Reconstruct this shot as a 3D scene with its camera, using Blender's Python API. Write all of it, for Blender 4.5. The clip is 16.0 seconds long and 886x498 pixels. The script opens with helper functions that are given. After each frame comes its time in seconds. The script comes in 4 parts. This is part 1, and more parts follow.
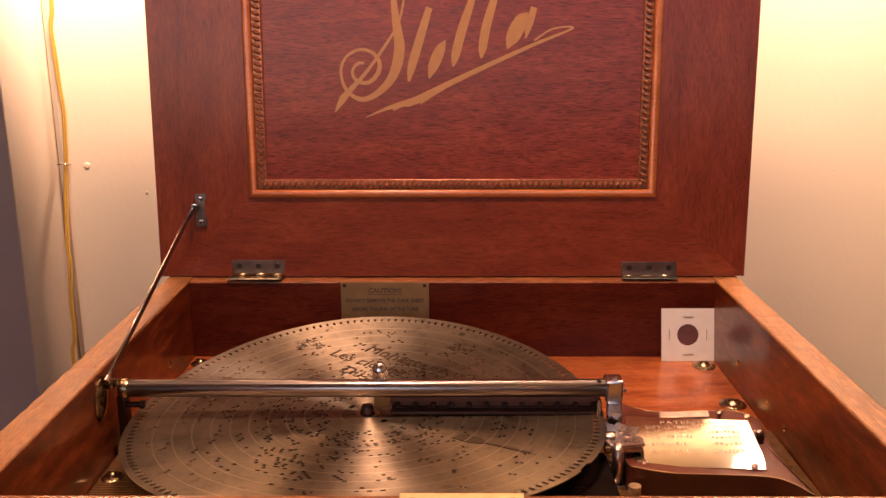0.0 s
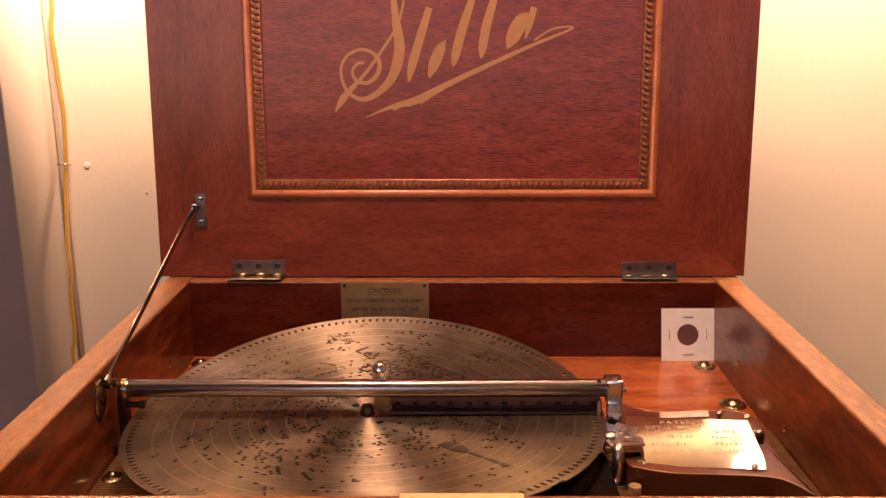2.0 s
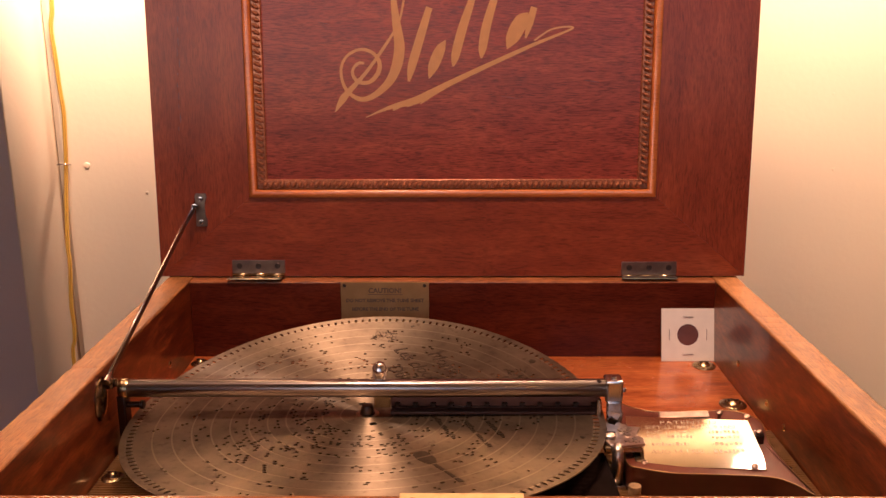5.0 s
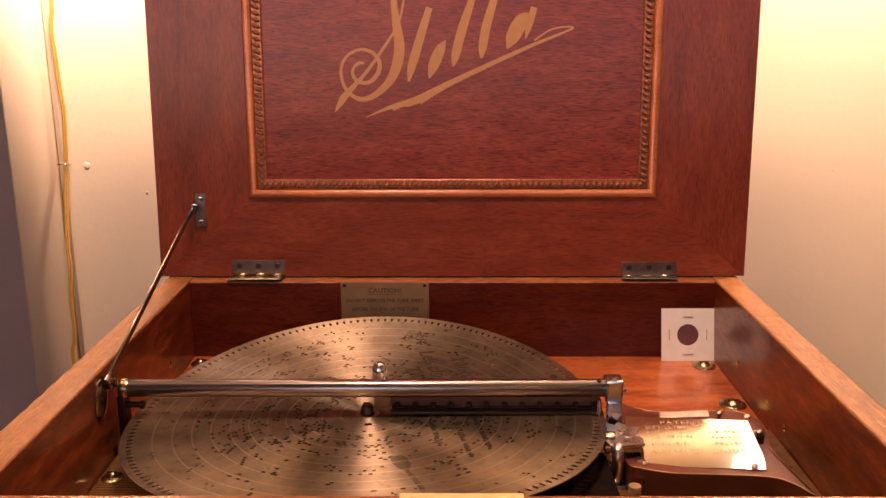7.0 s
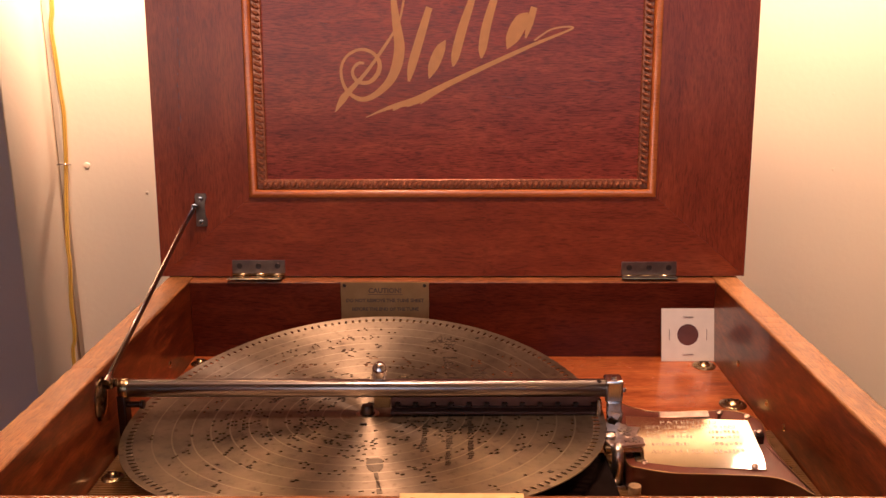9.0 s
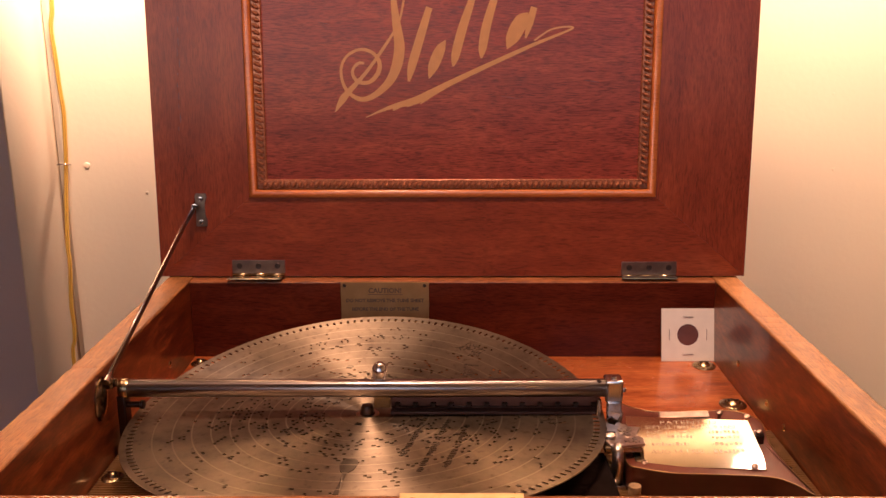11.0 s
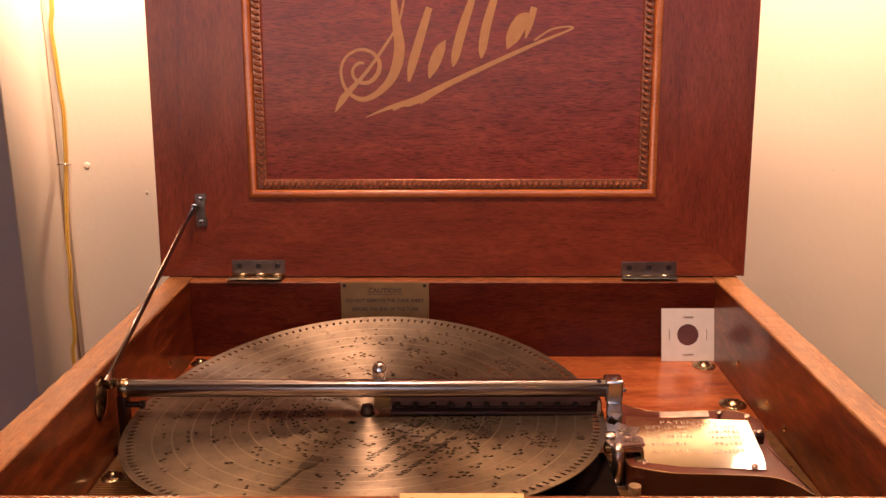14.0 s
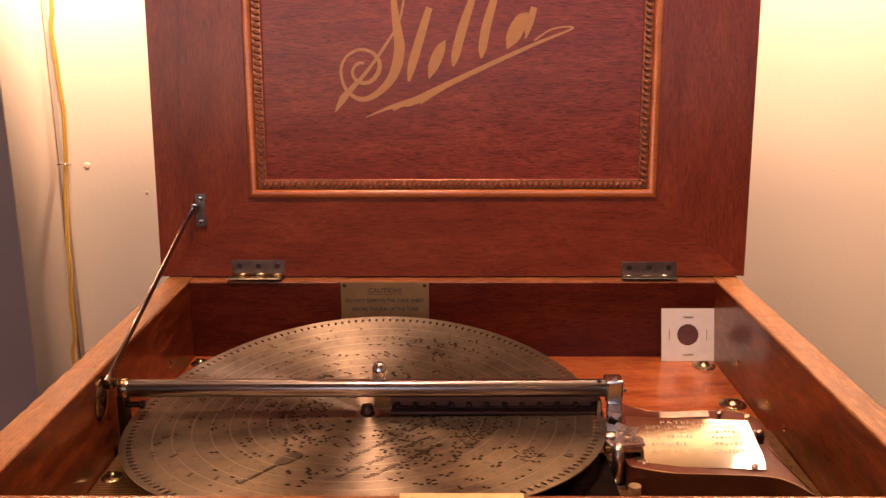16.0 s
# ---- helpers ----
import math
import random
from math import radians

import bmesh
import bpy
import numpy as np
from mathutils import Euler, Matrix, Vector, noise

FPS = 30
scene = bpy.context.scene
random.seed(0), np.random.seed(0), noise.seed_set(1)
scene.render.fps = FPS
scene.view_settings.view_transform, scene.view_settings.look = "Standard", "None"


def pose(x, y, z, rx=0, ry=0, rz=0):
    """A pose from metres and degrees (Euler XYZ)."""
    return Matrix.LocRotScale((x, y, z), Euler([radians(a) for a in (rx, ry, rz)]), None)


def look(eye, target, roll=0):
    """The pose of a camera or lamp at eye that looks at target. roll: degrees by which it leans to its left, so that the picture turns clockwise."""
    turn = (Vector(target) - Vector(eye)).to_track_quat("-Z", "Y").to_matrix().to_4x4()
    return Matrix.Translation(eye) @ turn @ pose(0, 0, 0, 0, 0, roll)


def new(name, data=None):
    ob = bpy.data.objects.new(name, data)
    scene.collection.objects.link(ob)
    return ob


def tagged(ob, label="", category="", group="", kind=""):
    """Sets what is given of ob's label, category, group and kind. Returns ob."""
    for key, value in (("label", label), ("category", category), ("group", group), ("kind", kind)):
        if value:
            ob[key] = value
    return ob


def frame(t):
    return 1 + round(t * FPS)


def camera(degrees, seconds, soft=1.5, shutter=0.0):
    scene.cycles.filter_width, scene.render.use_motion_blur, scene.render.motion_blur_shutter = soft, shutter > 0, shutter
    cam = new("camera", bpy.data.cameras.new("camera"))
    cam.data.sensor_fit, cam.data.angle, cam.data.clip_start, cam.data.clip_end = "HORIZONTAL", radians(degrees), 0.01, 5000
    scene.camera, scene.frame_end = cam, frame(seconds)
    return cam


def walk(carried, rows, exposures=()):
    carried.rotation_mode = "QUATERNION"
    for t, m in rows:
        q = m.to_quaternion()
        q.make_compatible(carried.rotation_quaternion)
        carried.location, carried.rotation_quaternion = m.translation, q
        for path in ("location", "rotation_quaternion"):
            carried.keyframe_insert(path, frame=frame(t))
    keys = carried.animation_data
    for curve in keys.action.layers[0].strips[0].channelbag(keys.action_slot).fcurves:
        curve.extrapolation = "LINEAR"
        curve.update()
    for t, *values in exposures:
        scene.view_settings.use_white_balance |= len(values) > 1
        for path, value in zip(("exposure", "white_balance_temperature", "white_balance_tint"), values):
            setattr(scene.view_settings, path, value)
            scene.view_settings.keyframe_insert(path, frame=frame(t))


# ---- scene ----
cam = camera(53.37, 16.0, soft=1.5)
EYE = Vector((-0.0031, -0.8044, 0.3154))
VIEW = look(EYE, EYE + Vector((-0.00666, 0.96826, -0.24984)), -0.14)
walk(cam, [(0.0, VIEW), (16.0, VIEW)], exposures=[(0.0, 0.07, 5820, 25), (16.0, 0.07, 5820, 25)])

# ---- plan, metres: x across the case, y away from the viewer, z up from the deck inside the case ----
HX = 0.251          # half the inner width of the case
WT = 0.0240         # wall thickness
RIM = 0.0763        # height of the rim over the deck
YF = -0.3902        # inner face of the front wall (the back one is y = 0)
LEAN = 3.80         # backward lean of the open lid, degrees
LIDH = 0.442        # lid, from hinge edge to free edge
TABLE = -0.20       # table top under the case
WALL_Y = 0.25       # face of the wall behind
DISC = Vector((-0.0632, -0.2047, 0.035))
DISC_R = 0.1735
RATE = -5.65        # degrees per second

# ---- light ----
world = bpy.data.worlds.new("world")
scene.world = world
world.use_nodes = True
sky = world.node_tree.nodes.new("ShaderNodeTexSky")
sky.sky_type, sky.sun_disc, sky.sun_elevation, sky.sun_rotation = "NISHITA", False, radians(25), radians(200)
bg = world.node_tree.nodes["Background"]
world.node_tree.links.new(sky.outputs[0], bg.inputs[0])
bg.inputs[1].default_value = 0.10


def lamp(name, kind, loc, power, colour, size, target=None, size_y=None):
    d = bpy.data.lights.new(name, kind)
    d.energy, d.color = power, colour
    if kind == "AREA":
        d.shape, d.size = "DISK", size
        if size_y:
            d.shape, d.size_y = "RECTANGLE", size_y
    else:
        d.shadow_soft_size = size
    ob = new(name, d)
    ob.matrix_world = look(loc, target) if target else pose(*loc)
    return ob


WARM = (1.0, 0.61, 0.35)
# two shaded lamps that wash the wall on either side of the lid, and one fitting above the case
lamp("wall_lamp_light", "AREA", (-0.39, 0.14, 0.57), 7.2, (1.0, 0.74, 0.55), 0.10, (-0.43, 0.25, 0.51))
lamp("wall_lamp_light", "AREA", (0.44, 0.11, 0.76), 20.0, (1.0, 0.74, 0.55), 0.14, (0.45, 0.25, 0.68))
lamp("ceiling_lamp_light", "AREA", (0.0, -0.23, 1.10), 13.8, WARM, 0.24, (0.0, -0.23, 0.0), 0.08)


# ---- materials ----
def mat(name):
    m = bpy.data.materials.new(name)
    m.use_nodes = True
    return m, m.node_tree.nodes, m.node_tree.links, m.node_tree.nodes["Principled BSDF"]


def ramp(nodes, stops):
    r = nodes.new("ShaderNodeValToRGB")
    e = r.color_ramp.elements
    while len(e) < len(stops):
        e.new(0.5)
    for i, (p, c) in enumerate(stops):
        e[i].position, e[i].color = p, (*c, 1) if len(c) == 3 else c
    return r


def wood(name, dark, mid, light, along="X", rough=0.28, coat=0.35, fleck=0.5, pore=1.0, coat_rough=0.07, curl=0.45, ripple=0.0, sheen=0.5):
    """Stained oak: long pores, broken figure, ray flecks, and a rubbed varnish that may ripple over the grain."""
    m, N, L, B = mat(name)
    tc = N.new("ShaderNodeTexCoord")
    wn = N.new("ShaderNodeTexNoise")
    wn.inputs["Scale"].default_value, wn.inputs["Detail"].default_value = 9.0, 2.0
    wob = N.new("ShaderNodeMix")
    wob.data_type = "VECTOR"
    wob.inputs[0].default_value = 0.012
    L.new(tc.outputs["Object"], wn.inputs["Vector"])
    L.new(tc.outputs["Object"], wob.inputs[4])
    L.new(wn.outputs["Color"], wob.inputs[5])

    def stretched(k, across, scale, detail, rough_n=0.55):
        mp = N.new("ShaderNodeMapping")
        s = [across] * 3
        s["XYZ".index(along)] = k
        mp.inputs["Scale"].default_value = s
        t = N.new("ShaderNodeTexNoise")
        t.inputs["Scale"].default_value, t.inputs["Detail"].default_value = scale, detail
        t.inputs["Roughness"].default_value = rough_n
        L.new(wob.outputs[1], mp.inputs["Vector"])
        L.new(mp.outputs[0], t.inputs["Vector"])
        return t

    def times(a, b):
        x = N.new("ShaderNodeMix")
        x.data_type, x.blend_type = "RGBA", "MULTIPLY"
        x.inputs[0].default_value = 1.0
        L.new(a, x.inputs[6])
        L.new(b, x.inputs[7])
        return x.outputs[2]

    figure = stretched(2.0, 9, 3.0, 4)
    broken = stretched(5.0, 22, 4.0, 5, 0.62)
    pores = stretched(26, 420, 4.0, 2, 0.6)
    dashes = stretched(15, 250, 4.0, 2, 0.6)
    flecks = stretched(26, 190, 1.6, 2)
    both = N.new("ShaderNodeMix")
    both.inputs[0].default_value = curl
    L.new(figure.outputs[0], both.inputs[2])
    L.new(broken.outputs[0], both.inputs[3])
    tone = ramp(N, [(0.34, dark), (0.50, mid), (0.66, light)])
    L.new(both.outputs[0], tone.inputs[0])
    pr = ramp(N, [(0.40, (1 - 0.66 * pore,) * 3), (0.52, (1, 1, 1))])
    L.new(pores.outputs[0], pr.inputs[0])
    dr = ramp(N, [(0.34, (1 - 0.60 * pore,) * 3), (0.47, (1, 1, 1))])
    L.new(dashes.outputs[0], dr.inputs[0])
    grained = times(times(tone.outputs[0], pr.outputs[0]), dr.outputs[0])
    fr = ramp(N, [(0.54, (0, 0, 0)), (0.74, (fleck, fleck, fleck))])
    L.new(flecks.outputs[0], fr.inputs[0])
    fm = N.new("ShaderNodeMix")
    fm.data_type = "RGBA"
    L.new(fr.outputs[0], fm.inputs[0])
    L.new(grained, fm.inputs[6])
    fm.inputs[7].default_value = (*[min(1, c * 1.25) for c in light], 1)
    L.new(fm.outputs[2], B.inputs["Base Color"])
    rn = N.new("ShaderNodeTexNoise")
    rn.inputs["Scale"].default_value, rn.inputs["Detail"].default_value = 26, 4
    L.new(tc.outputs["Object"], rn.inputs["Vector"])
    rr = N.new("ShaderNodeMapRange")
    rr.inputs[3].default_value, rr.inputs[4].default_value = rough - 0.07, rough + 0.14
    L.new(rn.outputs[0], rr.inputs[0])
    L.new(rr.outputs[0], B.inputs["Roughness"])
    B.inputs["Coat Weight"].default_value, B.inputs["Coat Roughness"].default_value = coat, coat_rough
    B.inputs["Specular IOR Level"].default_value = sheen
    bp = N.new("ShaderNodeBump")
    bp.inputs["Strength"].default_value, bp.inputs["Distance"].default_value = 0.2, 0.00012
    L.new(pores.outputs[0], bp.inputs["Height"])
    L.new(bp.outputs[0], B.inputs["Normal"])
    if ripple:
        cb = N.new("ShaderNodeBump")
        cb.inputs["Strength"].default_value, cb.inputs["Distance"].default_value = ripple, 0.0004
        L.new(dashes.outputs[0], cb.inputs["Height"])
        L.new(cb.outputs[0], B.inputs["Coat Normal"])
    return m


def metal(name, colour, rough, stain=(0.3, 0.2, 0.1), amount=0.25, scale=60):
    m, N, L, B = mat(name)
    tc, n = N.new("ShaderNodeTexCoord"), N.new("ShaderNodeTexNoise")
    n.inputs["Scale"].default_value, n.inputs["Detail"].default_value = scale, 5
    L.new(tc.outputs["Object"], n.inputs["Vector"])
    r = ramp(N, [(0.42, tuple(c * (1 - amount) + s * amount for c, s in zip(colour, stain))), (0.62, colour)])
    L.new(n.outputs[0], r.inputs[0])
    L.new(r.outputs[0], B.inputs["Base Color"])
    mr = N.new("ShaderNodeMapRange")
    mr.inputs[3].default_value, mr.inputs[4].default_value = rough + 0.06, max(0.03, rough - 0.03)
    L.new(n.outputs[0], mr.inputs[0])
    L.new(mr.outputs[0], B.inputs["Roughness"])
    B.inputs["Metallic"].default_value = 1.0
    return m


def plain(name, colour, rough=0.6, var=0.12, scale=40, bump=0.0, fine=300):
    m, N, L, B = mat(name)
    tc, n = N.new("ShaderNodeTexCoord"), N.new("ShaderNodeTexNoise")
    n.inputs["Scale"].default_value, n.inputs["Detail"].default_value = scale, 6
    L.new(tc.outputs["Object"], n.inputs["Vector"])
    r = ramp(N, [(0.3, tuple(c * (1 - var) for c in colour)), (0.7, tuple(min(1, c * (1 + var)) for c in colour))])
    L.new(n.outputs[0], r.inputs[0])
    L.new(r.outputs[0], B.inputs["Base Color"])
    B.inputs["Roughness"].default_value = rough
    if bump:
        f = N.new("ShaderNodeTexNoise")
        f.inputs["Scale"].default_value, f.inputs["Detail"].default_value = fine, 4
        L.new(tc.outputs["Object"], f.inputs["Vector"])
        b = N.new("ShaderNodeBump")
        b.inputs["Strength"].default_value, b.inputs["Distance"].default_value = bump, 0.002
        L.new(f.outputs[0], b.inputs["Height"])
        L.new(b.outputs[0], B.inputs["Normal"])
    return m


RED = ((0.175, 0.028, 0.010), (0.235, 0.042, 0.014), (0.30, 0.062, 0.019))
LID_X = wood("red_oak_lid", *RED, along="X", rough=0.36, coat=0.7, coat_rough=0.21, sheen=0.08, fleck=0.10, pore=0.45, curl=0.5)
LID_Z = wood("red_oak_lid_upright", *RED, along="Z", rough=0.36, coat=0.7, coat_rough=0.21, sheen=0.08, fleck=0.10, pore=0.45, curl=0.5)
PANEL = wood("figured_oak_panel", (0.205, 0.030, 0.016), (0.265, 0.044, 0.021), (0.345, 0.067, 0.028), along="X", rough=0.36, coat=0.7, coat_rough=0.21, sheen=0.08, fleck=0.10, pore=0.72, curl=0.5)
CASE_Y = wood("oak_case_side", (0.060, 0.008, 0.002), (0.145, 0.025, 0.0045), (0.30, 0.070, 0.012), along="Y", rough=0.30, coat=0.5, coat_rough=0.035, pore=0.55, fleck=0.25, curl=0.75, ripple=0.12)
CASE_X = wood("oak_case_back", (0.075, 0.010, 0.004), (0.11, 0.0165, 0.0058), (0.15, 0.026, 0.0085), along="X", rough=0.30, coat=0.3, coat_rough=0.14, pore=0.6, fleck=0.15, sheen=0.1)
DECK = wood("oak_deck", (0.22, 0.044, 0.009), (0.35, 0.082, 0.016), (0.46, 0.130, 0.027), along="X", rough=0.22, fleck=0.2, pore=0.45, curl=0.7)
RIM_Y = wood("worn_oak_rim", (0.20, 0.068, 0.014), (0.31, 0.116, 0.024), (0.42, 0.175, 0.042), along="Y", rough=0.46, coat=0.05, pore=0.6)
RIM_X = wood("worn_oak_rim_across", (0.27, 0.080, 0.022), (0.38, 0.125, 0.036), (0.46, 0.18, 0.06), along="X", rough=0.36, coat=0.15)
BEAD = wood("varnished_moulding", (0.42, 0.105, 0.020), (0.57, 0.160, 0.030), (0.65, 0.205, 0.042), along="X", rough=0.16, fleck=0.1, pore=0.3, coat=0.7, coat_rough=0.08)
CARVED = plain("carved_gilt_brown_bead", (0.40, 0.15, 0.075), 0.24, 0.35, 300)
CARVED.node_tree.nodes["Principled BSDF"].inputs["Metallic"].default_value = 0.6
INLAY = plain("pale_inlay", (0.47, 0.225, 0.075), 0.45, 0.08, 120)
NICKEL = metal("nickel", (0.66, 0.60, 0.56), 0.16, (0.25, 0.16, 0.10), 0.3)
STEEL = metal("dull_steel", (0.52, 0.46, 0.43), 0.24, (0.2, 0.12, 0.07), 0.14, 30)
DARKSTEEL = metal("dark_steel", (0.085, 0.060, 0.052), 0.35, (0.06, 0.04, 0.03), 0.5, 80)
BRASS = metal("aged_brass", (0.58, 0.43, 0.23), 0.24, (0.18, 0.11, 0.05), 0.5, 110)
HINGE = metal("hinge_metal", (0.29, 0.20, 0.145), 0.32, (0.16, 0.10, 0.08), 0.5, 90)
WALLPAINT = plain("cream_wall_paint", (0.78, 0.60, 0.37), 0.42, 0.03, 3, 0.12, 140)
GREYPAINT = plain("grey_wall_paint", (0.82, 0.62, 0.52), 0.6, 0.04, 4, 0.1, 160)
WHITEPAINT = plain("white_ceiling_paint", (0.78, 0.74, 0.68), 0.7, 0.03, 4)
FLOORWOOD = wood("floor_boards", (0.05, 0.024, 0.012), (0.075, 0.036, 0.018), (0.10, 0.05, 0.025), along="Y", rough=0.5, coat=0.0)
INK = plain("black_ink", (0.10, 0.060, 0.036), 0.55, 0.2)
CARD = plain("white_card", (0.80, 0.74, 0.64), 0.65, 0.04, 90)


# ---- mesh helpers ----
def link(name, bm, material, parent=None, label=""):
    me = bpy.data.meshes.new(name)
    bm.normal_update()
    bm.to_mesh(me)
    bm.free()
    for mm in material if isinstance(material, (list, tuple)) else [material]:
        me.materials.append(mm)
    ob = new(name, me)
    if parent is not None:
        ob.parent = parent
    if label:
        ob["label"] = label
    return ob


def part(name, bm, material, parent, label=""):
    return link(name, bm, material, parent, label)


def thing(name, label, category, at=None, group="", kind=""):
    ob = new(name)
    if at is not None:
        ob.matrix_world = at
    ob.empty_display_size = 0.02
    return tagged(ob, label, category, group, kind)


def smooth(bm, angle=35):
    for f in bm.faces:
        f.smooth = True
    for e in bm.edges:
        if len(e.link_faces) == 2 and e.calc_face_angle(0) > radians(angle):
            e.smooth = False
    return bm


def level(bm, axes=(0, 1, 2)):
    """Flat shading for the broad faces that lie square to the given axes, so that only the rounded edges are smooth."""
    bm.normal_update()
    for f in bm.faces:
        if max(abs(f.normal[k]) for k in axes) > 0.9995:
            f.smooth = False
    return bm


def box(x0, x1, y0, y1, z0, z1, bevel=0.0, seg=2, bm=None):
    out = bm or bmesh.new()
    b = bmesh.new()
    bmesh.ops.create_cube(b, size=1)
    for v in b.verts:
        v.co = Vector((x0 if v.co.x < 0 else x1, y0 if v.co.y < 0 else y1, z0 if v.co.z < 0 else z1))
    if bevel:
        bmesh.ops.bevel(b, geom=b.edges[:], offset=bevel, segments=seg, profile=0.5, affect="EDGES")
        level(smooth(b))
    return merge(out, b)


def merge(dst, src, m=None):
    """Moves all of src into dst."""
    if m is not None:
        bmesh.ops.transform(src, matrix=m, verts=src.verts[:])
    me = bpy.data.meshes.new("tmp")
    src.to_mesh(me)
    src.free()
    dst.from_mesh(me)
    bpy.data.meshes.remove(me)
    return dst


def lathe(profile, n=24, m=None, bm=None):
    """Turned solid: (radius, height) pairs round local z."""
    out = bm or bmesh.new()
    b = bmesh.new()
    rings = []
    for r, z in profile:
        if r < 1e-6:
            rings.append([b.verts.new((0, 0, z))])
        else:
            rings.append([b.verts.new((r * math.cos(2 * math.pi * i / n), r * math.sin(2 * math.pi * i / n), z)) for i in range(n)])
    for a, c in zip(rings, rings[1:]):
        for i in range(n):
            j = (i + 1) % n
            q = [a[i % len(a)], a[j % len(a)], c[j % len(c)], c[i % len(c)]]
            q = [v for k, v in enumerate(q) if v not in q[:k]]
            if len(q) > 2:
                b.faces.new(q)
    bmesh.ops.recalc_face_normals(b, faces=b.faces[:])
    smooth(b)
    return merge(out, b, m)


def rod(points, r, n=10, bm=None):
    """A round bar through points, closed at both ends."""
    out = bm or bmesh.new()
    b = bmesh.new()
    P = [Vector(p) for p in points]
    rings, side = [], None
    for i, p in enumerate(P):
        t = (P[min(i + 1, len(P) - 1)] - P[max(i - 1, 0)]).normalized()
        if side is None:
            side = t.orthogonal().normalized()
        side = (side - t * side.dot(t)).normalized()
        up = t.cross(side)
        rings.append([b.verts.new(p + r * (math.cos(2 * math.pi * k / n) * side + math.sin(2 * math.pi * k / n) * up)) for k in range(n)])
    for a, c in zip(rings, rings[1:]):
        for k in range(n):
            b.faces.new((a[k], a[(k + 1) % n], c[(k + 1) % n], c[k]))
    b.faces.new(rings[0][::-1]), b.faces.new(rings[-1])
    smooth(b, 50)
    return merge(out, b)


def plate(outline, z0, z1, bevel=0.0, m=None, bm=None):
    """A flat piece with the given xy outline, anticlockwise, between two heights."""
    out = bm or bmesh.new()
    b = bmesh.new()
    lo, hi = [b.verts.new((x, y, z0)) for x, y in outline], [b.verts.new((x, y, z1)) for x, y in outline]
    top = b.faces.new(hi)
    b.faces.new(lo[::-1])
    n = len(lo)
    for i in range(n):
        b.faces.new((lo[i], lo[(i + 1) % n], hi[(i + 1) % n], hi[i]))
    if bevel:
        bmesh.ops.bevel(b, geom=top.edges[:], offset=bevel, segments=2, profile=0.5, affect="EDGES")
    level(smooth(b), (2,))
    return merge(out, b, m)


def lettering(text, size, m, material, name, parent, depth=0.0002, align="CENTER", shear=0.0, bold=0.0):
    """Words in the built-in font, as a thin mesh in the local xy plane of m."""
    cu = bpy.data.curves.new(name, "FONT")
    cu.body, cu.size, cu.align_x, cu.extrude, cu.shear, cu.offset, cu.resolution_u = text, size, align, depth, shear, bold, 3
    tmp = new("tmp", cu)
    me = bpy.data.meshes.new_from_object(tmp)
    bpy.data.objects.remove(tmp)
    bpy.data.curves.remove(cu)
    me.materials.clear()
    me.materials.append(material)
    me.transform(m)
    ob = new(name, me)
    if parent is not None:
        ob.parent = parent
    return ob


# ---- the room ----
FLOOR_Z, CEIL_Z = TABLE - 0.76, 1.95


def structure(name, bm, material, label, category):
    return tagged(link(name, bm, material), label, category, "", "structure")


structure("floor", box(-2.2, 1.8, -3.2, 1.75, FLOOR_Z - 0.05, FLOOR_Z), FLOORWOOD, "dark wooden floor boards of the room", "floor")
structure("ceiling", box(-2.2, 1.8, -3.2, 1.75, CEIL_Z, CEIL_Z + 0.05), WHITEPAINT, "plain off-white painted ceiling", "ceiling")
structure("wall_behind", box(-0.478, 1.6, WALL_Y, WALL_Y + 0.12, FLOOR_Z, CEIL_Z, 0.010), WALLPAINT, "cream painted wall lit by warm lamps", "wall")
strip = bmesh.new()
plate([(-0.4785, WALL_Y + 0.12), (-0.534, WALL_Y + 0.12), (-0.5305, WALL_Y - 0.008), (-0.5290, WALL_Y - 0.0110), (-0.5260, WALL_Y - 0.0115), (-0.4785, WALL_Y + 0.0005)], FLOOR_Z, CEIL_Z, bm=strip)
structure("wall_return", strip, WALLPAINT, "cream painted splayed end of the wall", "wall")
structure("wall_hall", box(-2.2, 1.6, 0.95, 1.05, FLOOR_Z, CEIL_Z), GREYPAINT, "grey painted wall of the dim passage", "wall")
structure("wall_west", box(-2.2, -2.1, -3.0, 1.6, FLOOR_Z, CEIL_Z), GREYPAINT, "grey painted side wall", "wall")
structure("wall_east", box(1.6, 1.7, -3.0, 1.6, FLOOR_Z, CEIL_Z), WALLPAINT, "cream painted side wall", "wall")
# unseen wall, given the dark floor wood so that the lid reflects little
south = box(-2.1, -1.8, -3.1, -3.0, FLOOR_Z, CEIL_Z)
box(1.5, 1.6, -3.1, -3.0, FLOOR_Z, CEIL_Z, bm=south)
box(-1.8, 1.5, -3.1, -3.0, FLOOR_Z, 0.36, bm=south)
box(-1.8, 1.5, -3.1, -3.0, 1.75, CEIL_Z, bm=south)
structure("wall_south", south, FLOORWOOD, "unseen wall with a window opening, darkened to dim its reflection", "wall")

table = thing("table", "plain dark wooden table carrying the music box", "table")
part("tabletop", box(-0.45, 0.45, -0.55, 0.2, TABLE - 0.03, TABLE, 0.004), CASE_X, table)
for sx in (-1, 1):
    for y in (-0.5, 0.15):
        part("leg", box(sx * 0.40 - 0.03, sx * 0.40 + 0.03, y - 0.03, y + 0.03, FLOOR_Z, TABLE - 0.03, 0.004), CASE_X, table)

# ---- the music box: case ----
music_box = thing("music_box", "red-stained oak disc music box with its lid open", "music box")


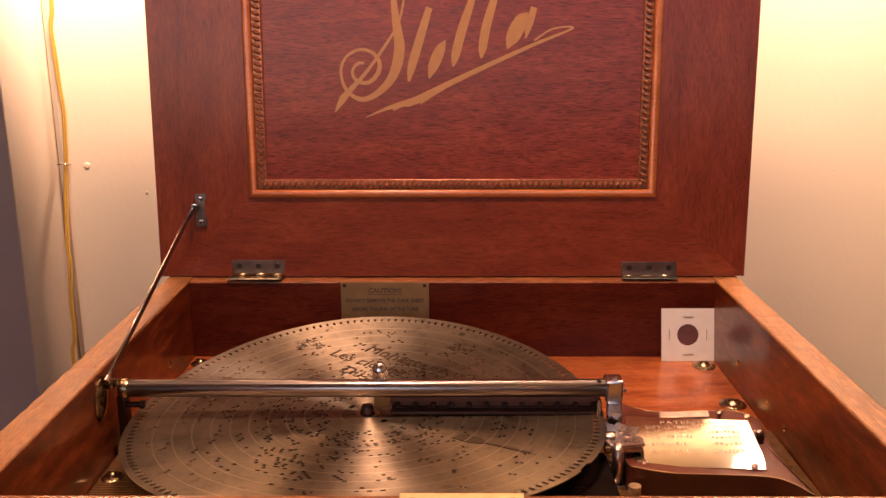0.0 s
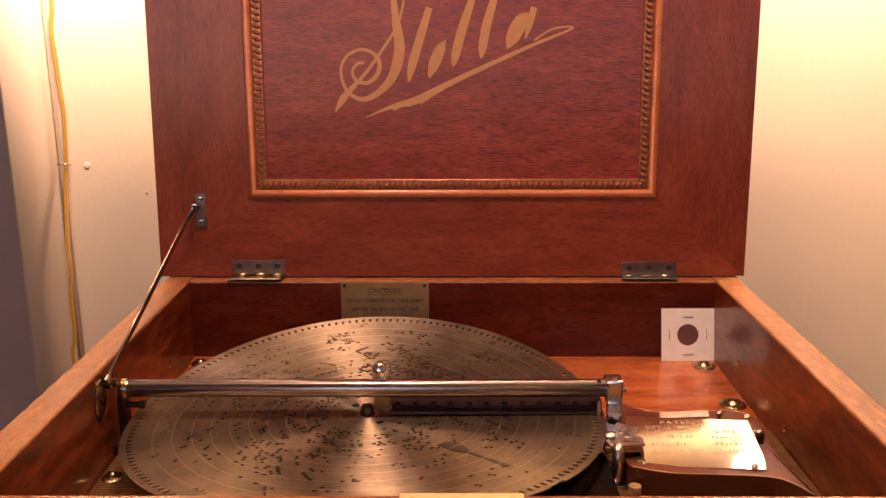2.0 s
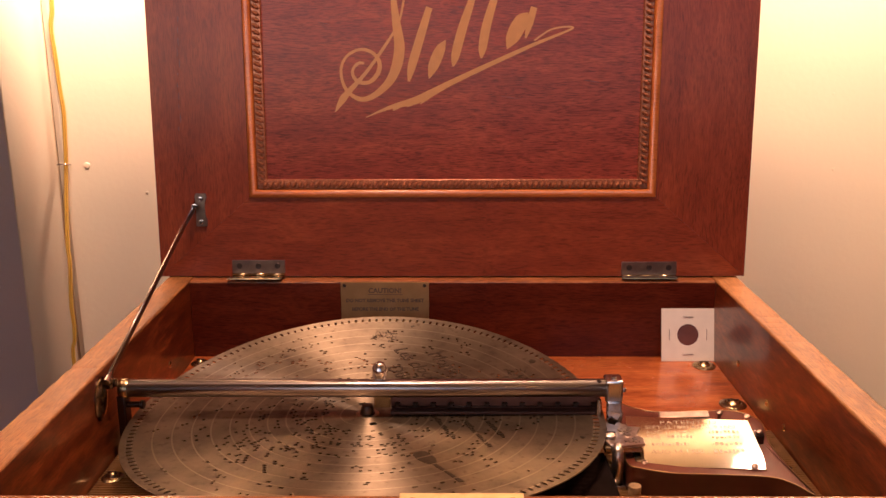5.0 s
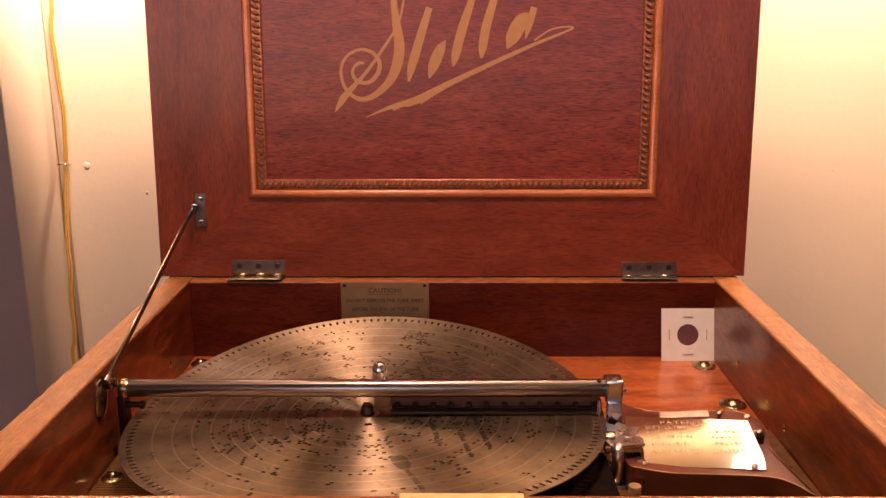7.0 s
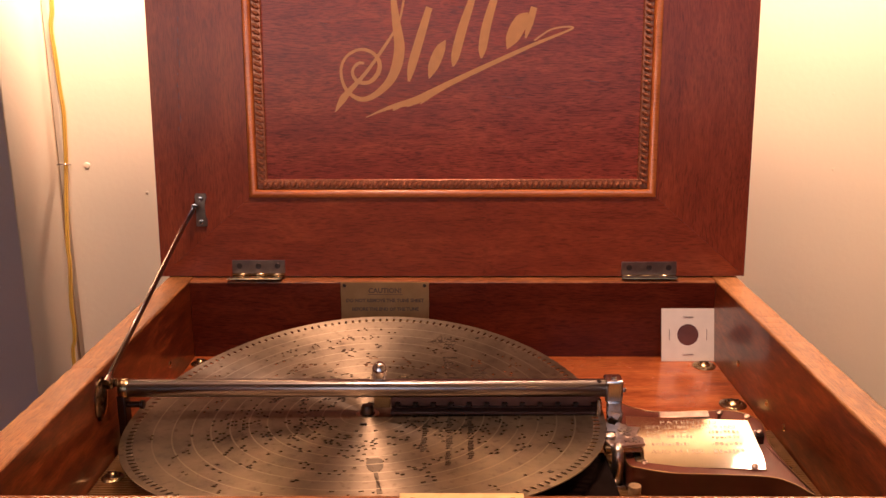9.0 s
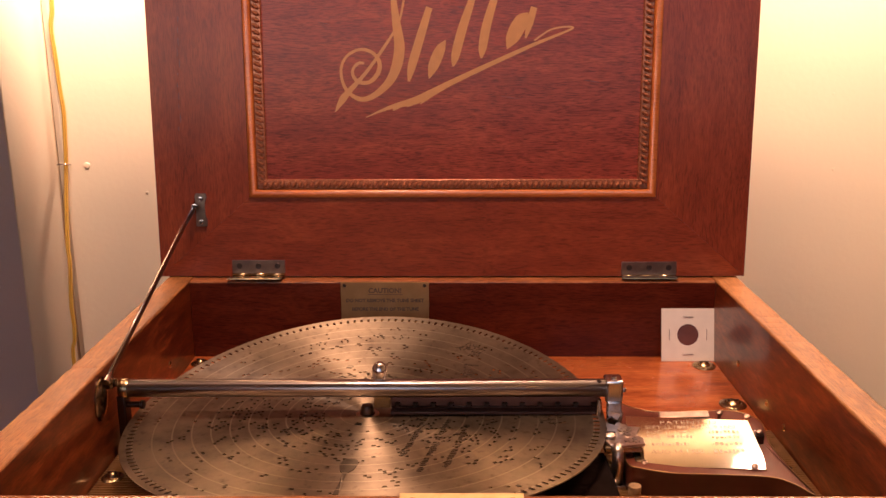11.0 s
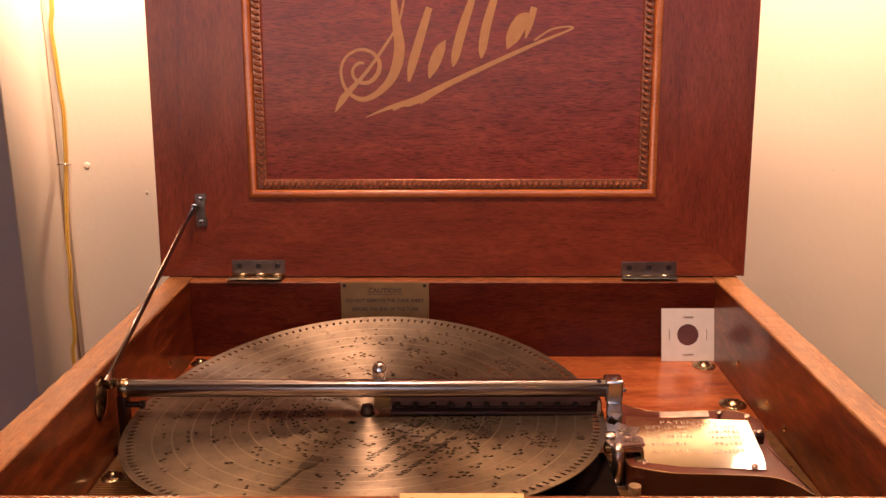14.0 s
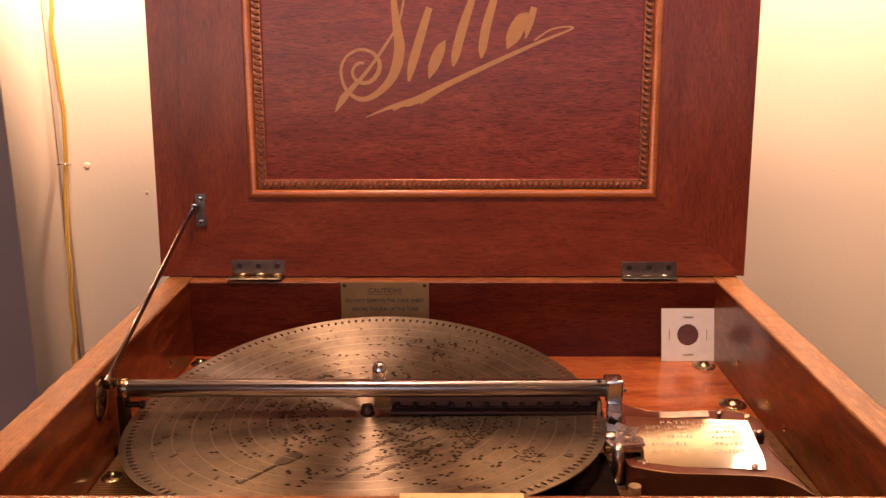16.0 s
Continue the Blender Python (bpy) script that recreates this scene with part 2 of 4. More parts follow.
def topped(bm, z):
    for f in bm.faces:
        if f.normal.z > 0.35 and f.calc_center_median().z > z - 0.004:
            f.material_index = 1
    return bm


for sx in (-1, 1):
    b = box(min(sx * HX, sx * (HX + WT)), max(sx * HX, sx * (HX + WT)), YF - WT, WT + 0.003, TABLE + 0.02, RIM, 0.0016)
    bmesh.ops.subdivide_edges(b, edges=[e for e in b.edges if abs(e.verts[0].co.y - e.verts[1].co.y) > 0.3], cuts=140)
    for v in b.verts:
        if v.co.z > RIM - 0.002 and YF < v.co.y < 0 and abs(abs(v.co.x) - HX - WT) < 0.002:
            k = noise.noise(Vector((v.co.y * 90, sx * 3.0, 0.0))) + 0.6 * noise.noise(Vector((v.co.y * 260, sx * 7.0, 1.0)))
            v.co.z -= 0.0009 * max(0, k)
            v.co.x -= sx * 0.0009 * max(0, k + 0.1)
    b.normal_update()
    part("side_panel", topped(b, RIM), [CASE_Y, RIM_Y], music_box, "glossy oak side with a worn pale rim")
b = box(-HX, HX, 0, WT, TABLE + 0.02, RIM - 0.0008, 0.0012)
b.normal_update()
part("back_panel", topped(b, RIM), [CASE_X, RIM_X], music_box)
b = box(-HX, HX, YF - WT, YF, TABLE + 0.02, RIM - 0.0005, 0.0016)
b.normal_update()
part("front_panel", topped(b, RIM), [CASE_X, RIM_X], music_box)
part("deck", box(-HX + 0.0005, HX - 0.0005, YF + 0.0005, -0.0005, -0.014, 0.0), DECK, music_box, "glossy orange oak deck board")
part("plinth", box(-HX - WT - 0.012, HX + WT + 0.012, YF - WT - 0.012, WT + 0.012, TABLE, TABLE + 0.03, 0.006), CASE_X, music_box)

# ---- the lid ----
LID = pose(0, 0.014, RIM + 0.0008, -LEAN, 0, 0)   # local: x across, z up the face, -y towards the viewer
LW = 0.2815
IX, IZ0, IZ1 = 0.1925, 0.0772, LIDH - 0.0772
REC = 0.006
lid = part("lid", box(-IX - 0.006, IX + 0.006, REC, REC + 0.012, IZ0 - 0.006, IZ1 + 0.006), PANEL, music_box, "figured red oak panel of the raised lid")
lid.matrix_world = LID


def mitred(x0, z0, x1, z1, u0, w0, u1, w1):
    """A frame board with mitred ends: outer edge (x0,z0)-(x1,z1), inner edge (u0,w0)-(u1,w1)."""
    b = bmesh.new()
    f = [b.verts.new((x, 0, z)) for x, z in ((x0, z0), (x1, z1), (u1, w1), (u0, w0))]
    k = [b.verts.new((x, 0.024, z)) for x, z in ((x0, z0), (x1, z1), (u1, w1), (u0, w0))]
    b.faces.new(f), b.faces.new(k[::-1])
    for i in range(4):
        b.faces.new((f[i], k[i], k[(i + 1) % 4], f[(i + 1) % 4]))
    bmesh.ops.recalc_face_normals(b, faces=b.faces[:])
    bmesh.ops.bevel(b, geom=b.edges[:], offset=0.0003, segments=2, profile=0.5, affect="EDGES")
    return level(smooth(b))


part("rail", mitred(-LW, 0, LW, 0, -IX, IZ0, IX, IZ0), LID_X, lid)
part("rail", mitred(-LW, LIDH, LW, LIDH, -IX, IZ1, IX, IZ1), LID_X, lid)
for sx in (-1, 1):
    part("stile", mitred(sx * LW, 0, sx * LW, LIDH, sx * IX, IZ0, sx * IX, IZ1), LID_Z, lid)


def moulding(profile):
    """Profile (inward distance from the frame's inner edge, depth y) run round the opening with mitred corners."""
    b = bmesh.new()
    rings = []
    for d, y in profile:
        rings.append([b.verts.new((sx * (IX - d), y, z)) for sx, z in ((-1, IZ0 + d), (1, IZ0 + d), (1, IZ1 - d), (-1, IZ1 - d))])
    for a, c in zip(rings, rings[1:]):
        for i in range(4):
            b.faces.new((a[i], a[(i + 1) % 4], c[(i + 1) % 4], c[i]))
    bmesh.ops.recalc_face_normals(b, faces=b.faces[:])
    return smooth(b, 40)


ogee = [(-0.0010, 0.002)] + [(0.0030 - 0.0038 * math.cos(a), 0.0010 - 0.0034 * math.sin(a)) for a in np.linspace(0, math.pi, 11)] + [(0.0072, 0.0035), (0.0074, 0.0062)]
part("moulding", moulding(ogee), BEAD, lid, "polished orange bead moulding")
part("bead_ground", moulding([(0.0070, 0.0062), (0.0070, 0.0030), (0.0078, 0.0022), (0.0156, 0.0022), (0.0164, 0.0032), (0.0164, 0.0064)]), CARVED, lid, "dark brown carved strip")

# carved beads: slanted drops set in a row round the opening
bead_mesh = None


def bead_row(x0, z0, x1, z1, n, turn):
    global bead_mesh
    for i in range(n):
        t = (i + 0.5) / n
        m = pose(x0 + (x1 - x0) * t, 0.0014, z0 + (z1 - z0) * t, 0, turn, 0)
        if bead_mesh is None:
            b = lathe([(0, -1), (0.62, -0.78), (1, -0.1), (0.72, 0.6), (0, 1)], 8)
            bmesh.ops.transform(b, matrix=Matrix.Rotation(radians(28), 4, "Y") @ Matrix.Diagonal((0.0023, 0.0032, 0.0042, 1)), verts=b.verts[:])
            ob = part("bead", b, CARVED, lid)
            bead_mesh = ob.data
        else:
            ob = new("bead", bead_mesh)
            ob.parent = lid
        ob.matrix_basis = m


BO = 0.0117
bead_row(-IX + 0.012, IZ0 + BO, IX - 0.012, IZ0 + BO, 66, 0)
bead_row(-IX + 0.012, IZ1 - BO, IX - 0.012, IZ1 - BO, 66, 180)
bead_row(-IX + BO, IZ0 + 0.012, -IX + BO, IZ1 - 0.012, 46, 90)
bead_row(IX - BO, IZ0 + 0.012, IX - BO, IZ1 - 0.012, 46, -90)


# inlaid flourish: pale tapering strokes, (x, height, half width)
def stroke(points, n=7):
    P = [Vector(p) for p in points]
    out = []
    for i in range(len(P) - 1):
        a, b_, c, d = P[max(i - 1, 0)], P[i], P[i + 1], P[min(i + 2, len(P) - 1)]
        for k in range(n):
            t = k / n
            out.append(0.5 * ((2 * b_) + (c - a) * t + (2 * a - 5 * b_ + 4 * c - d) * t * t + (3 * b_ - a - 3 * c + d) * t ** 3))
    out.append(P[-1])
    b = bmesh.new()
    rows = []
    for i, p in enumerate(out):
        q = out[min(i + 1, len(out) - 1)] - out[max(i - 1, 0)]
        nrm = Vector((-q.y, q.x)).normalized() * max(p.z, 0.0002)
        rows.append([b.verts.new((p.x + s * nrm.x, y, p.y + s * nrm.y)) for s, y in ((1, 0.0004), (1, 0), (-1, 0), (-1, 0.0004))])
    for a, c in zip(rows, rows[1:]):
        for k in range(3):
            b.faces.new((a[k], a[k + 1], c[k + 1], c[k]))
    bmesh.ops.recalc_face_normals(b, faces=b.faces[:])
    return b


FLOURISH = {
    "underline": [(-0.0811, 0.1519, 0.0003), (-0.0588, 0.1609, 0.0018), (-0.035, 0.1672, 0.0035), (-0.0191, 0.1745, 0.0034), (-0.0008, 0.1839, 0.0026), (0.041, 0.2031, 0.0021), (0.0772, 0.219, 0.0016), (0.1056, 0.2302, 0.001), (0.1117, 0.2338, 0.0008), (0.1029, 0.2342, 0.0008), (0.09, 0.2312, 0.0008), (0.0761, 0.222, 0.0008)],
    "first_notch": [(-0.0470, 0.1640, 0.0022), (-0.0520, 0.1610, 0.0018), (-0.0556, 0.1580, 0.0003)],
    "second_notch": [(-0.0340, 0.1672, 0.0026), (-0.0390, 0.1644, 0.0022), (-0.0425, 0.1616, 0.0003)],
    "third_notch": [(-0.0200, 0.1735, 0.0030), (-0.0255, 0.1690, 0.0024), (-0.0295, 0.1642, 0.0003)],
    "curl": [(-0.0543, 0.275, 0.0021), (-0.0539, 0.26, 0.0026), (-0.0514, 0.2374, 0.0039), (-0.0489, 0.2171, 0.0049), (-0.0517, 0.1992, 0.0048), (-0.0596, 0.1837, 0.0037), (-0.0745, 0.1713, 0.0026), (-0.0877, 0.1691, 0.0021), (-0.0997, 0.1785, 0.0015), (-0.1037, 0.1939, 0.0013), (-0.0992, 0.2068, 0.0013), (-0.0871, 0.214, 0.0013), (-0.0751, 0.212, 0.0016), (-0.0679, 0.2033, 0.0019), (-0.069, 0.193, 0.0021), (-0.077, 0.1847, 0.0018), (-0.0859, 0.1842, 0.0018), (-0.0917, 0.1888, 0.0016), (-0.0926, 0.196, 0.0013), (-0.0873, 0.2017, 0.0014), (-0.082, 0.2017, 0.0011)],
    "hairline": [(-0.0424, 0.27, 0.001), (-0.0446, 0.2575, 0.001), (-0.0499, 0.2374, 0.001), (-0.0636, 0.2156, 0.0014), (-0.0806, 0.193, 0.0016), (-0.0966, 0.1759, 0.0026), (-0.1031, 0.1681, 0.0032), (-0.1101, 0.1566, 0.0003)],
    "slanted_bar": [(-0.0210, 0.2520, 0.0030), (-0.0296, 0.2248, 0.0040), (-0.0375, 0.1990, 0.0038), (-0.0405, 0.1850, 0.0010)],
    "leaf": [(-0.0060, 0.2225, 0.0004), (-0.0110, 0.2140, 0.0046), (-0.0175, 0.1990, 0.0048), (-0.0215, 0.1875, 0.0004)],
    "long_bar": [(0.022, 0.2726, 0.0021), (0.017, 0.2552, 0.0033), (0.0094, 0.2325, 0.0042), (0.0033, 0.2096, 0.0040), (0.0010, 0.1985, 0.0008)],
    "tall_bar": [(0.0431, 0.2727, 0.002), (0.0382, 0.2577, 0.0034), (0.0317, 0.2351, 0.0042), (0.0283, 0.2158, 0.0038), (0.0272, 0.2060, 0.0008)],
    "broad_leaf": [(0.0700, 0.2470, 0.0004), (0.0640, 0.2400, 0.0062), (0.0560, 0.2250, 0.0062), (0.0510, 0.2145, 0.0004)],
    "short_bar": [(0.0755, 0.2520, 0.0030), (0.0715, 0.2372, 0.0032), (0.0680, 0.2240, 0.0008)],
}
for i, (kind, pts) in enumerate(FLOURISH.items()):
    ob = part("inlay", stroke(pts), INLAY, lid, "pale gold inlaid flourish")
    ob.matrix_basis = pose(0, REC - 0.00006 - 0.00001 * i, 0)

# dark flaws in the veneer of the lid
FLAW = plain("dark_veneer_flaw", (0.10, 0.018, 0.013), 0.45, 0.4, 200)
rng = random.Random(11)
for i in range(11):
    t = i / 10
    x, z = -0.2520 - 0.0040 * t + rng.uniform(-0.0010, 0.0010), 0.242 - 0.100 * t
    l = rng.uniform(0.0015, 0.0042)
    ob = part("flaw", stroke([(x, z - l, 0.0001), (x + rng.uniform(-0.0005, 0.0005), z, rng.uniform(0.0003, 0.0007)), (x, z + l, 0.0001)], 4), FLAW, lid)
    ob.matrix_basis = pose(0, -0.00025, 0)
for x, z, w, l in ((0.0080, 0.2520, 0.0012, 0.0035), (-0.1180, 0.2380, 0.0004, 0.006), (0.1300, 0.1850, 0.0004, 0.007), (0.0550, 0.1700, 0.0003, 0.009)):
    ob = part("flaw", stroke([(x - l, z + l * 0.15, 0.0001), (x, z, w), (x + l, z - l * 0.15, 0.0001)], 4), FLAW, lid)
    ob.matrix_basis = pose(0, REC - 0.00025, 0)

# ---- the tune disc ----
BASE = Matrix.Translation(DISC) @ Matrix.Rotation(radians(-0.6), 4, "Y")

# spindle: its x runs front to back and its y upwards, the frame in which the sprung sheet is bent
spindle = link("spindle", lathe([(0, -0.0335), (0.0062, -0.0335), (0.0062, 0.0005), (0.0048, 0.0012), (0.0048, 0.0055), (0.0036, 0.0072), (0, 0.0076)], 20,
                                Matrix(((0, 1, 0, 0), (0, 0, 1, 0), (1, 0, 0, 0), (0, 0, 0, 1)))), DARKSTEEL)
spindle.matrix_world = BASE @ Matrix(((0, 0, 1, 0), (1, 0, 0, 0), (0, 1, 0, 0), (0, 0, 0, 1)))
tagged(spindle, "dark steel centre spindle standing through the disc", "spindle")


def disc_metal():
    m, N, L, B = mat("brushed_disc_metal")
    uv = N.new("ShaderNodeUVMap")
    uv.uv_map = "flat"
    ln = N.new("ShaderNodeVectorMath")
    ln.operation = "LENGTH"
    L.new(uv.outputs[0], ln.inputs[0])
    # blotched tarnish, two scales
    n1, n2 = N.new("ShaderNodeTexNoise"), N.new("ShaderNodeTexNoise")
    n1.inputs["Scale"].default_value, n1.inputs["Detail"].default_value, n1.inputs["Roughness"].default_value = 22, 6, 0.65
    n2.inputs["Scale"].default_value, n2.inputs["Detail"].default_value = 160, 4
    L.new(uv.outputs[0], n1.inputs["Vector"])
    L.new(uv.outputs[0], n2.inputs["Vector"])
    c1 = ramp(N, [(0.30, (0.104, 0.072, 0.045)), (0.46, (0.203, 0.150, 0.097)), (0.64, (0.275, 0.209, 0.135))])
    L.new(n1.outputs[0], c1.inputs[0])
    c2 = ramp(N, [(0.27, (0.45, 0.35, 0.28)), (0.42, (1, 1, 1))])
    L.new(n2.outputs[0], c2.inputs[0])
    mx = N.new("ShaderNodeMix")
    mx.data_type, mx.blend_type = "RGBA", "MULTIPLY"
    mx.inputs[0].default_value = 0.8
    L.new(c1.outputs[0], mx.inputs[6])
    L.new(c2.outputs[0], mx.inputs[7])
    # worn ring tracks, the glint of their grooves mixed in as a paler colour
    off = N.new("ShaderNodeMath")
    off.operation, off.inputs[1].default_value = "SUBTRACT", 0.0330
    L.new(ln.outputs["Value"], off.inputs[0])
    pp = N.new("ShaderNodeMath")
    pp.operation, pp.inputs[1].default_value = "PINGPONG", 0.0066
    L.new(off.outputs[0], pp.inputs[0])
    wide = N.new("ShaderNodeMath")
    wide.operation, wide.inputs[1].default_value = "MULTIPLY", 100.0
    L.new(pp.outputs[0], wide.inputs[0])
    line = ramp(N, [(0.0, (1, 1, 1)), (0.035, (1, 1, 1)), (0.075, (0, 0, 0))])
    L.new(wide.outputs[0], line.inputs[0])
    mt = N.new("ShaderNodeMix")
    mt.data_type = "RGBA"
    faint = N.new("ShaderNodeMath")
    faint.operation, faint.inputs[1].default_value = "MULTIPLY", 0.85
    L.new(line.outputs[0], faint.inputs[0])
    L.new(faint.outputs[0], mt.inputs[0])
    L.new(mx.outputs[2], mt.inputs[6])
    mt.inputs[7].default_value = (0.33, 0.27, 0.18, 1)
    L.new(mt.outputs[2], B.inputs["Base Color"])
    B.inputs["Metallic"].default_value = 0.84
    rr = N.new("ShaderNodeMapRange")
    rr.inputs[3].default_value, rr.inputs[4].default_value = 0.54, 0.47
    L.new(n1.outputs[0], rr.inputs[0])
    L.new(rr.outputs[0], B.inputs["Roughness"])
    B.inputs["Anisotropic"].default_value = 0.97
    tg = N.new("ShaderNodeTangent")
    tg.direction_type, tg.axis = "RADIAL", "Z"
    L.new(tg.outputs[0], B.inputs["Tangent"])
    B.inputs["Anisotropic Rotation"].default_value = 0.25
    # fine turning marks
    sc = N.new("ShaderNodeMath")
    sc.operation, sc.inputs[1].default_value = "MULTIPLY", 2600
    L.new(ln.outputs["Value"], sc.inputs[0])
    nz = N.new("ShaderNodeTexNoise")
    nz.noise_dimensions = "1D"
    nz.inputs["Scale"].default_value, nz.inputs["Detail"].default_value = 1.0, 3
    L.new(sc.outputs[0], nz.inputs["W"])
    ad = N.new("ShaderNodeMath")
    ad.operation = "SUBTRACT"
    low = N.new("ShaderNodeMath")
    low.operation, low.inputs[1].default_value = "MULTIPLY", 0.35
    L.new(nz.outputs[0], low.inputs[0])
    L.new(low.outputs[0], ad.inputs[0])
    L.new(line.outputs[0], ad.inputs[1])
    bp = N.new("ShaderNodeBump")
    bp.inputs["Strength"].default_value, bp.inputs["Distance"].default_value = 0.5, 0.00010
    L.new(ad.outputs[0], bp.inputs["Height"])
    L.new(bp.outputs[0], B.inputs["Normal"])
    return m


def build_disc():
    """A sheet of rings and spokes from which the tune slots and the drive slots are left out."""
    rng = random.Random(7)
    A = 504
    tracks = 47
    r0, pitch, slot = 0.0290, 0.00272, 0.0020
    radii = [0.0050, 0.0105, 0.0158, 0.0202, 0.0235, 0.0265]
    track_ring = {}
    for k in range(tracks):
        r = r0 + k * pitch
        track_ring[k] = len(radii)
        radii += [r, r + slot]
    radii += [0.1605, 0.1645, 0.1689, 0.1715, DISC_R]
    drive = len(radii) - 4
    gone = set()
    # drive slots round the rim
    for i in range(168):
        gone.add((drive, 3 * i))
    # two driving holes by the centre
    for a in (136.0, -44.0):
        c = round(a / 360 * A)
        for j in range(-11, 12):
            gone.add((2, (c + j) % A))
    # tune slots: chords that run in short phrases from track to track
    for k in range(tracks):
        r = r0 + k * pitch
        size = max(1, round(0.0024 / (r * 2 * math.pi / A)))
        a = rng.uniform(0, 20)
        while a < A - size - 2:
            density = 0.55 + 0.45 * math.sin(a / A * 2 * math.pi * 5 + 1.3 * math.sin(k * 0.55)) + 0.25 * math.sin(k * 0.9)
            a += rng.expovariate(1.0) * (17.0 + k * 0.95 + max(0, 14 - k) * 0.9) * (1.75 - 0.95 * density) + size + 2
            for rep in range(rng.choice((1, 1, 1, 2))):
                s = int(a) + rep * (size * 2 + 1)
                for j in range(size):
                    if s + j < A:
                        gone.add((track_ring[k], s + j))
            if k + 1 < tracks and rng.random() < 0.35:
                for j in range(size):
                    gone.add((track_ring[k + 1], (int(a) + size + j) % A))
    ca = [(math.cos(2 * math.pi * i / A), math.sin(2 * math.pi * i / A)) for i in range(A)]
    verts, faces = [], []
    for ri, r in enumerate(radii):
        for i in range(A):
            q = r
            if ri == len(radii) - 1:   # a torn nick in the rim
                d = (i / A * 360 - 327.5 + 180) % 360 - 180
                q = r - (0.0045 if -1.6 < d < 1.4 else 0.0022 if 1.4 <= d < 3.0 else 0)
            verts.append((q * ca[i][0], q * ca[i][1], 0.0))
    for ri in range(len(radii) - 1):
        for i in range(A):
            if (ri, i) not in gone:
                j = (i + 1) % A
                faces.append((ri * A + i, (ri + 1) * A + i, (ri + 1) * A + j, ri * A + j))
    me = bpy.data.meshes.new("tune_disc")
    me.from_pydata(verts, [], faces)
    uv = me.uv_layers.new(name="flat")
    co = np.array([verts[l.vertex_index][:2] for l in me.loops], dtype=np.float32)
    uv.data.foreach_set("uv", co.ravel())
    me.polygons.foreach_set("use_smooth", [False] * len(me.polygons))
    return me


def print_on(me):
    """Worn print and stains, laid a hair over the sheet in the same mesh so that they bend with it."""
    bm = bmesh.new()
    bm.from_mesh(me)
    uvl = bm.loops.layers.uv["flat"]
    rng = random.Random(3)

    def add(mesh, slot):
        n = len(bm.faces)
        bm.from_mesh(mesh)
        bm.faces.ensure_lookup_table()
        for f in bm.faces[n:]:
            f.material_index = slot
            for l in f.loops:
                l[uvl].uv = l.vert.co.xy
        bpy.data.meshes.remove(mesh)

    def words(text, x, y, turn, size, slot, shear=0.0):
        cu = bpy.data.curves.new("words", "FONT")
        cu.body, cu.size, cu.resolution_u, cu.shear = text, size, 2, shear
        tmp = new("tmp", cu)
        w = bpy.data.meshes.new_from_object(tmp)
        bpy.data.objects.remove(tmp)
        bpy.data.curves.remove(cu)
        w.transform(pose(x, y, 0.00035, 0, 0, turn))
        add(w, slot)

    def blot(outline, slot, z=0.0003):
        w = bpy.data.meshes.new("blot")
        w.from_pydata([(x, y, z) for x, y in outline], [], [list(range(len(outline)))])
        add(w, slot)

    t, n = Vector((0.84, -0.545)), Vector((0.545, 0.84))
    for text, along, up, size in (("Monastery", -0.072, 0.086, 0.0185), ("Les cloches", -0.093, 0.065, 0.0175), ("Du", -0.067, 0.046, 0.0175)):
        p = t * along + n * up
        words(text, p.x, p.y, -33, size, 1, 0.15)
    # rosettes of small strokes
    for r, a, slot, count in ((0.1385, 117.5, 1, 30), (0.133, 58.5, 2, 18)):
        c = Vector((r * math.cos(radians(a)), r * math.sin(radians(a))))
        for k in range(count):
            w, d = rng.uniform(0, 6.28), rng.uniform(0.002, 0.011)
            q = c + Vector((1.25 * math.cos(w), 0.85 * math.sin(w))) * d
            l, h, s = rng.uniform(0.0015, 0.004), rng.uniform(0.0003, 0.0008), rng.uniform(0, 6.28)
            e, f = Vector((math.cos(s), math.sin(s))) * l, Vector((-math.sin(s), math.cos(s))) * h
            blot([tuple(q + e), tuple(q + f), tuple(q - e), tuple(q - f)], slot)
    # a block of worn small print, as bars
    for line, (up, l0, l1) in enumerate(((0.028, -0.052, 0.018), (0.013, -0.062, 0.026), (-0.004, -0.040, 0.040))):
        s = l0
        e, f = Vector((math.cos(radians(140)), math.sin(radians(140)))), Vector((math.cos(radians(230)), math.sin(radians(230))))
        o = Vector((0.048, 0.020))
        while s < l1:
            w = rng.uniform(0.0010, 0.0026)
            if rng.random() < 0.86:
                a, b_ = o + e * s - f * (up - rng.uniform(0, 0.001)), o + e * (s + w) - f * up
                hgt = f * -rng.uniform(0.0025, 0.0045)
                blot([tuple(a), tuple(b_), tuple(b_ + hgt), tuple(a + hgt)][::1], 2)
            s += w + 0.0011
    # a paddle-shaped stain with its handle
    out = [(0.0760, 0.0030), (0.0785, 0.0050), (0.086, 0.0054), (0.092, 0.0050), (0.0965, 0.0034), (0.0990, 0.0012), (0.115, 0.0011), (0.133, 0.0016)]
    d, w = Vector((math.cos(radians(-31)), math.sin(radians(-31)))), Vector((-math.sin(radians(-31)), math.cos(radians(-31))))
    blot([tuple(d * r + w * (-h + rng.uniform(-0.0004, 0.0004))) for r, h in out] + [tuple(d * r + w * (h + rng.uniform(-0.0004, 0.0004))) for r, h in out[::-1]], 2)
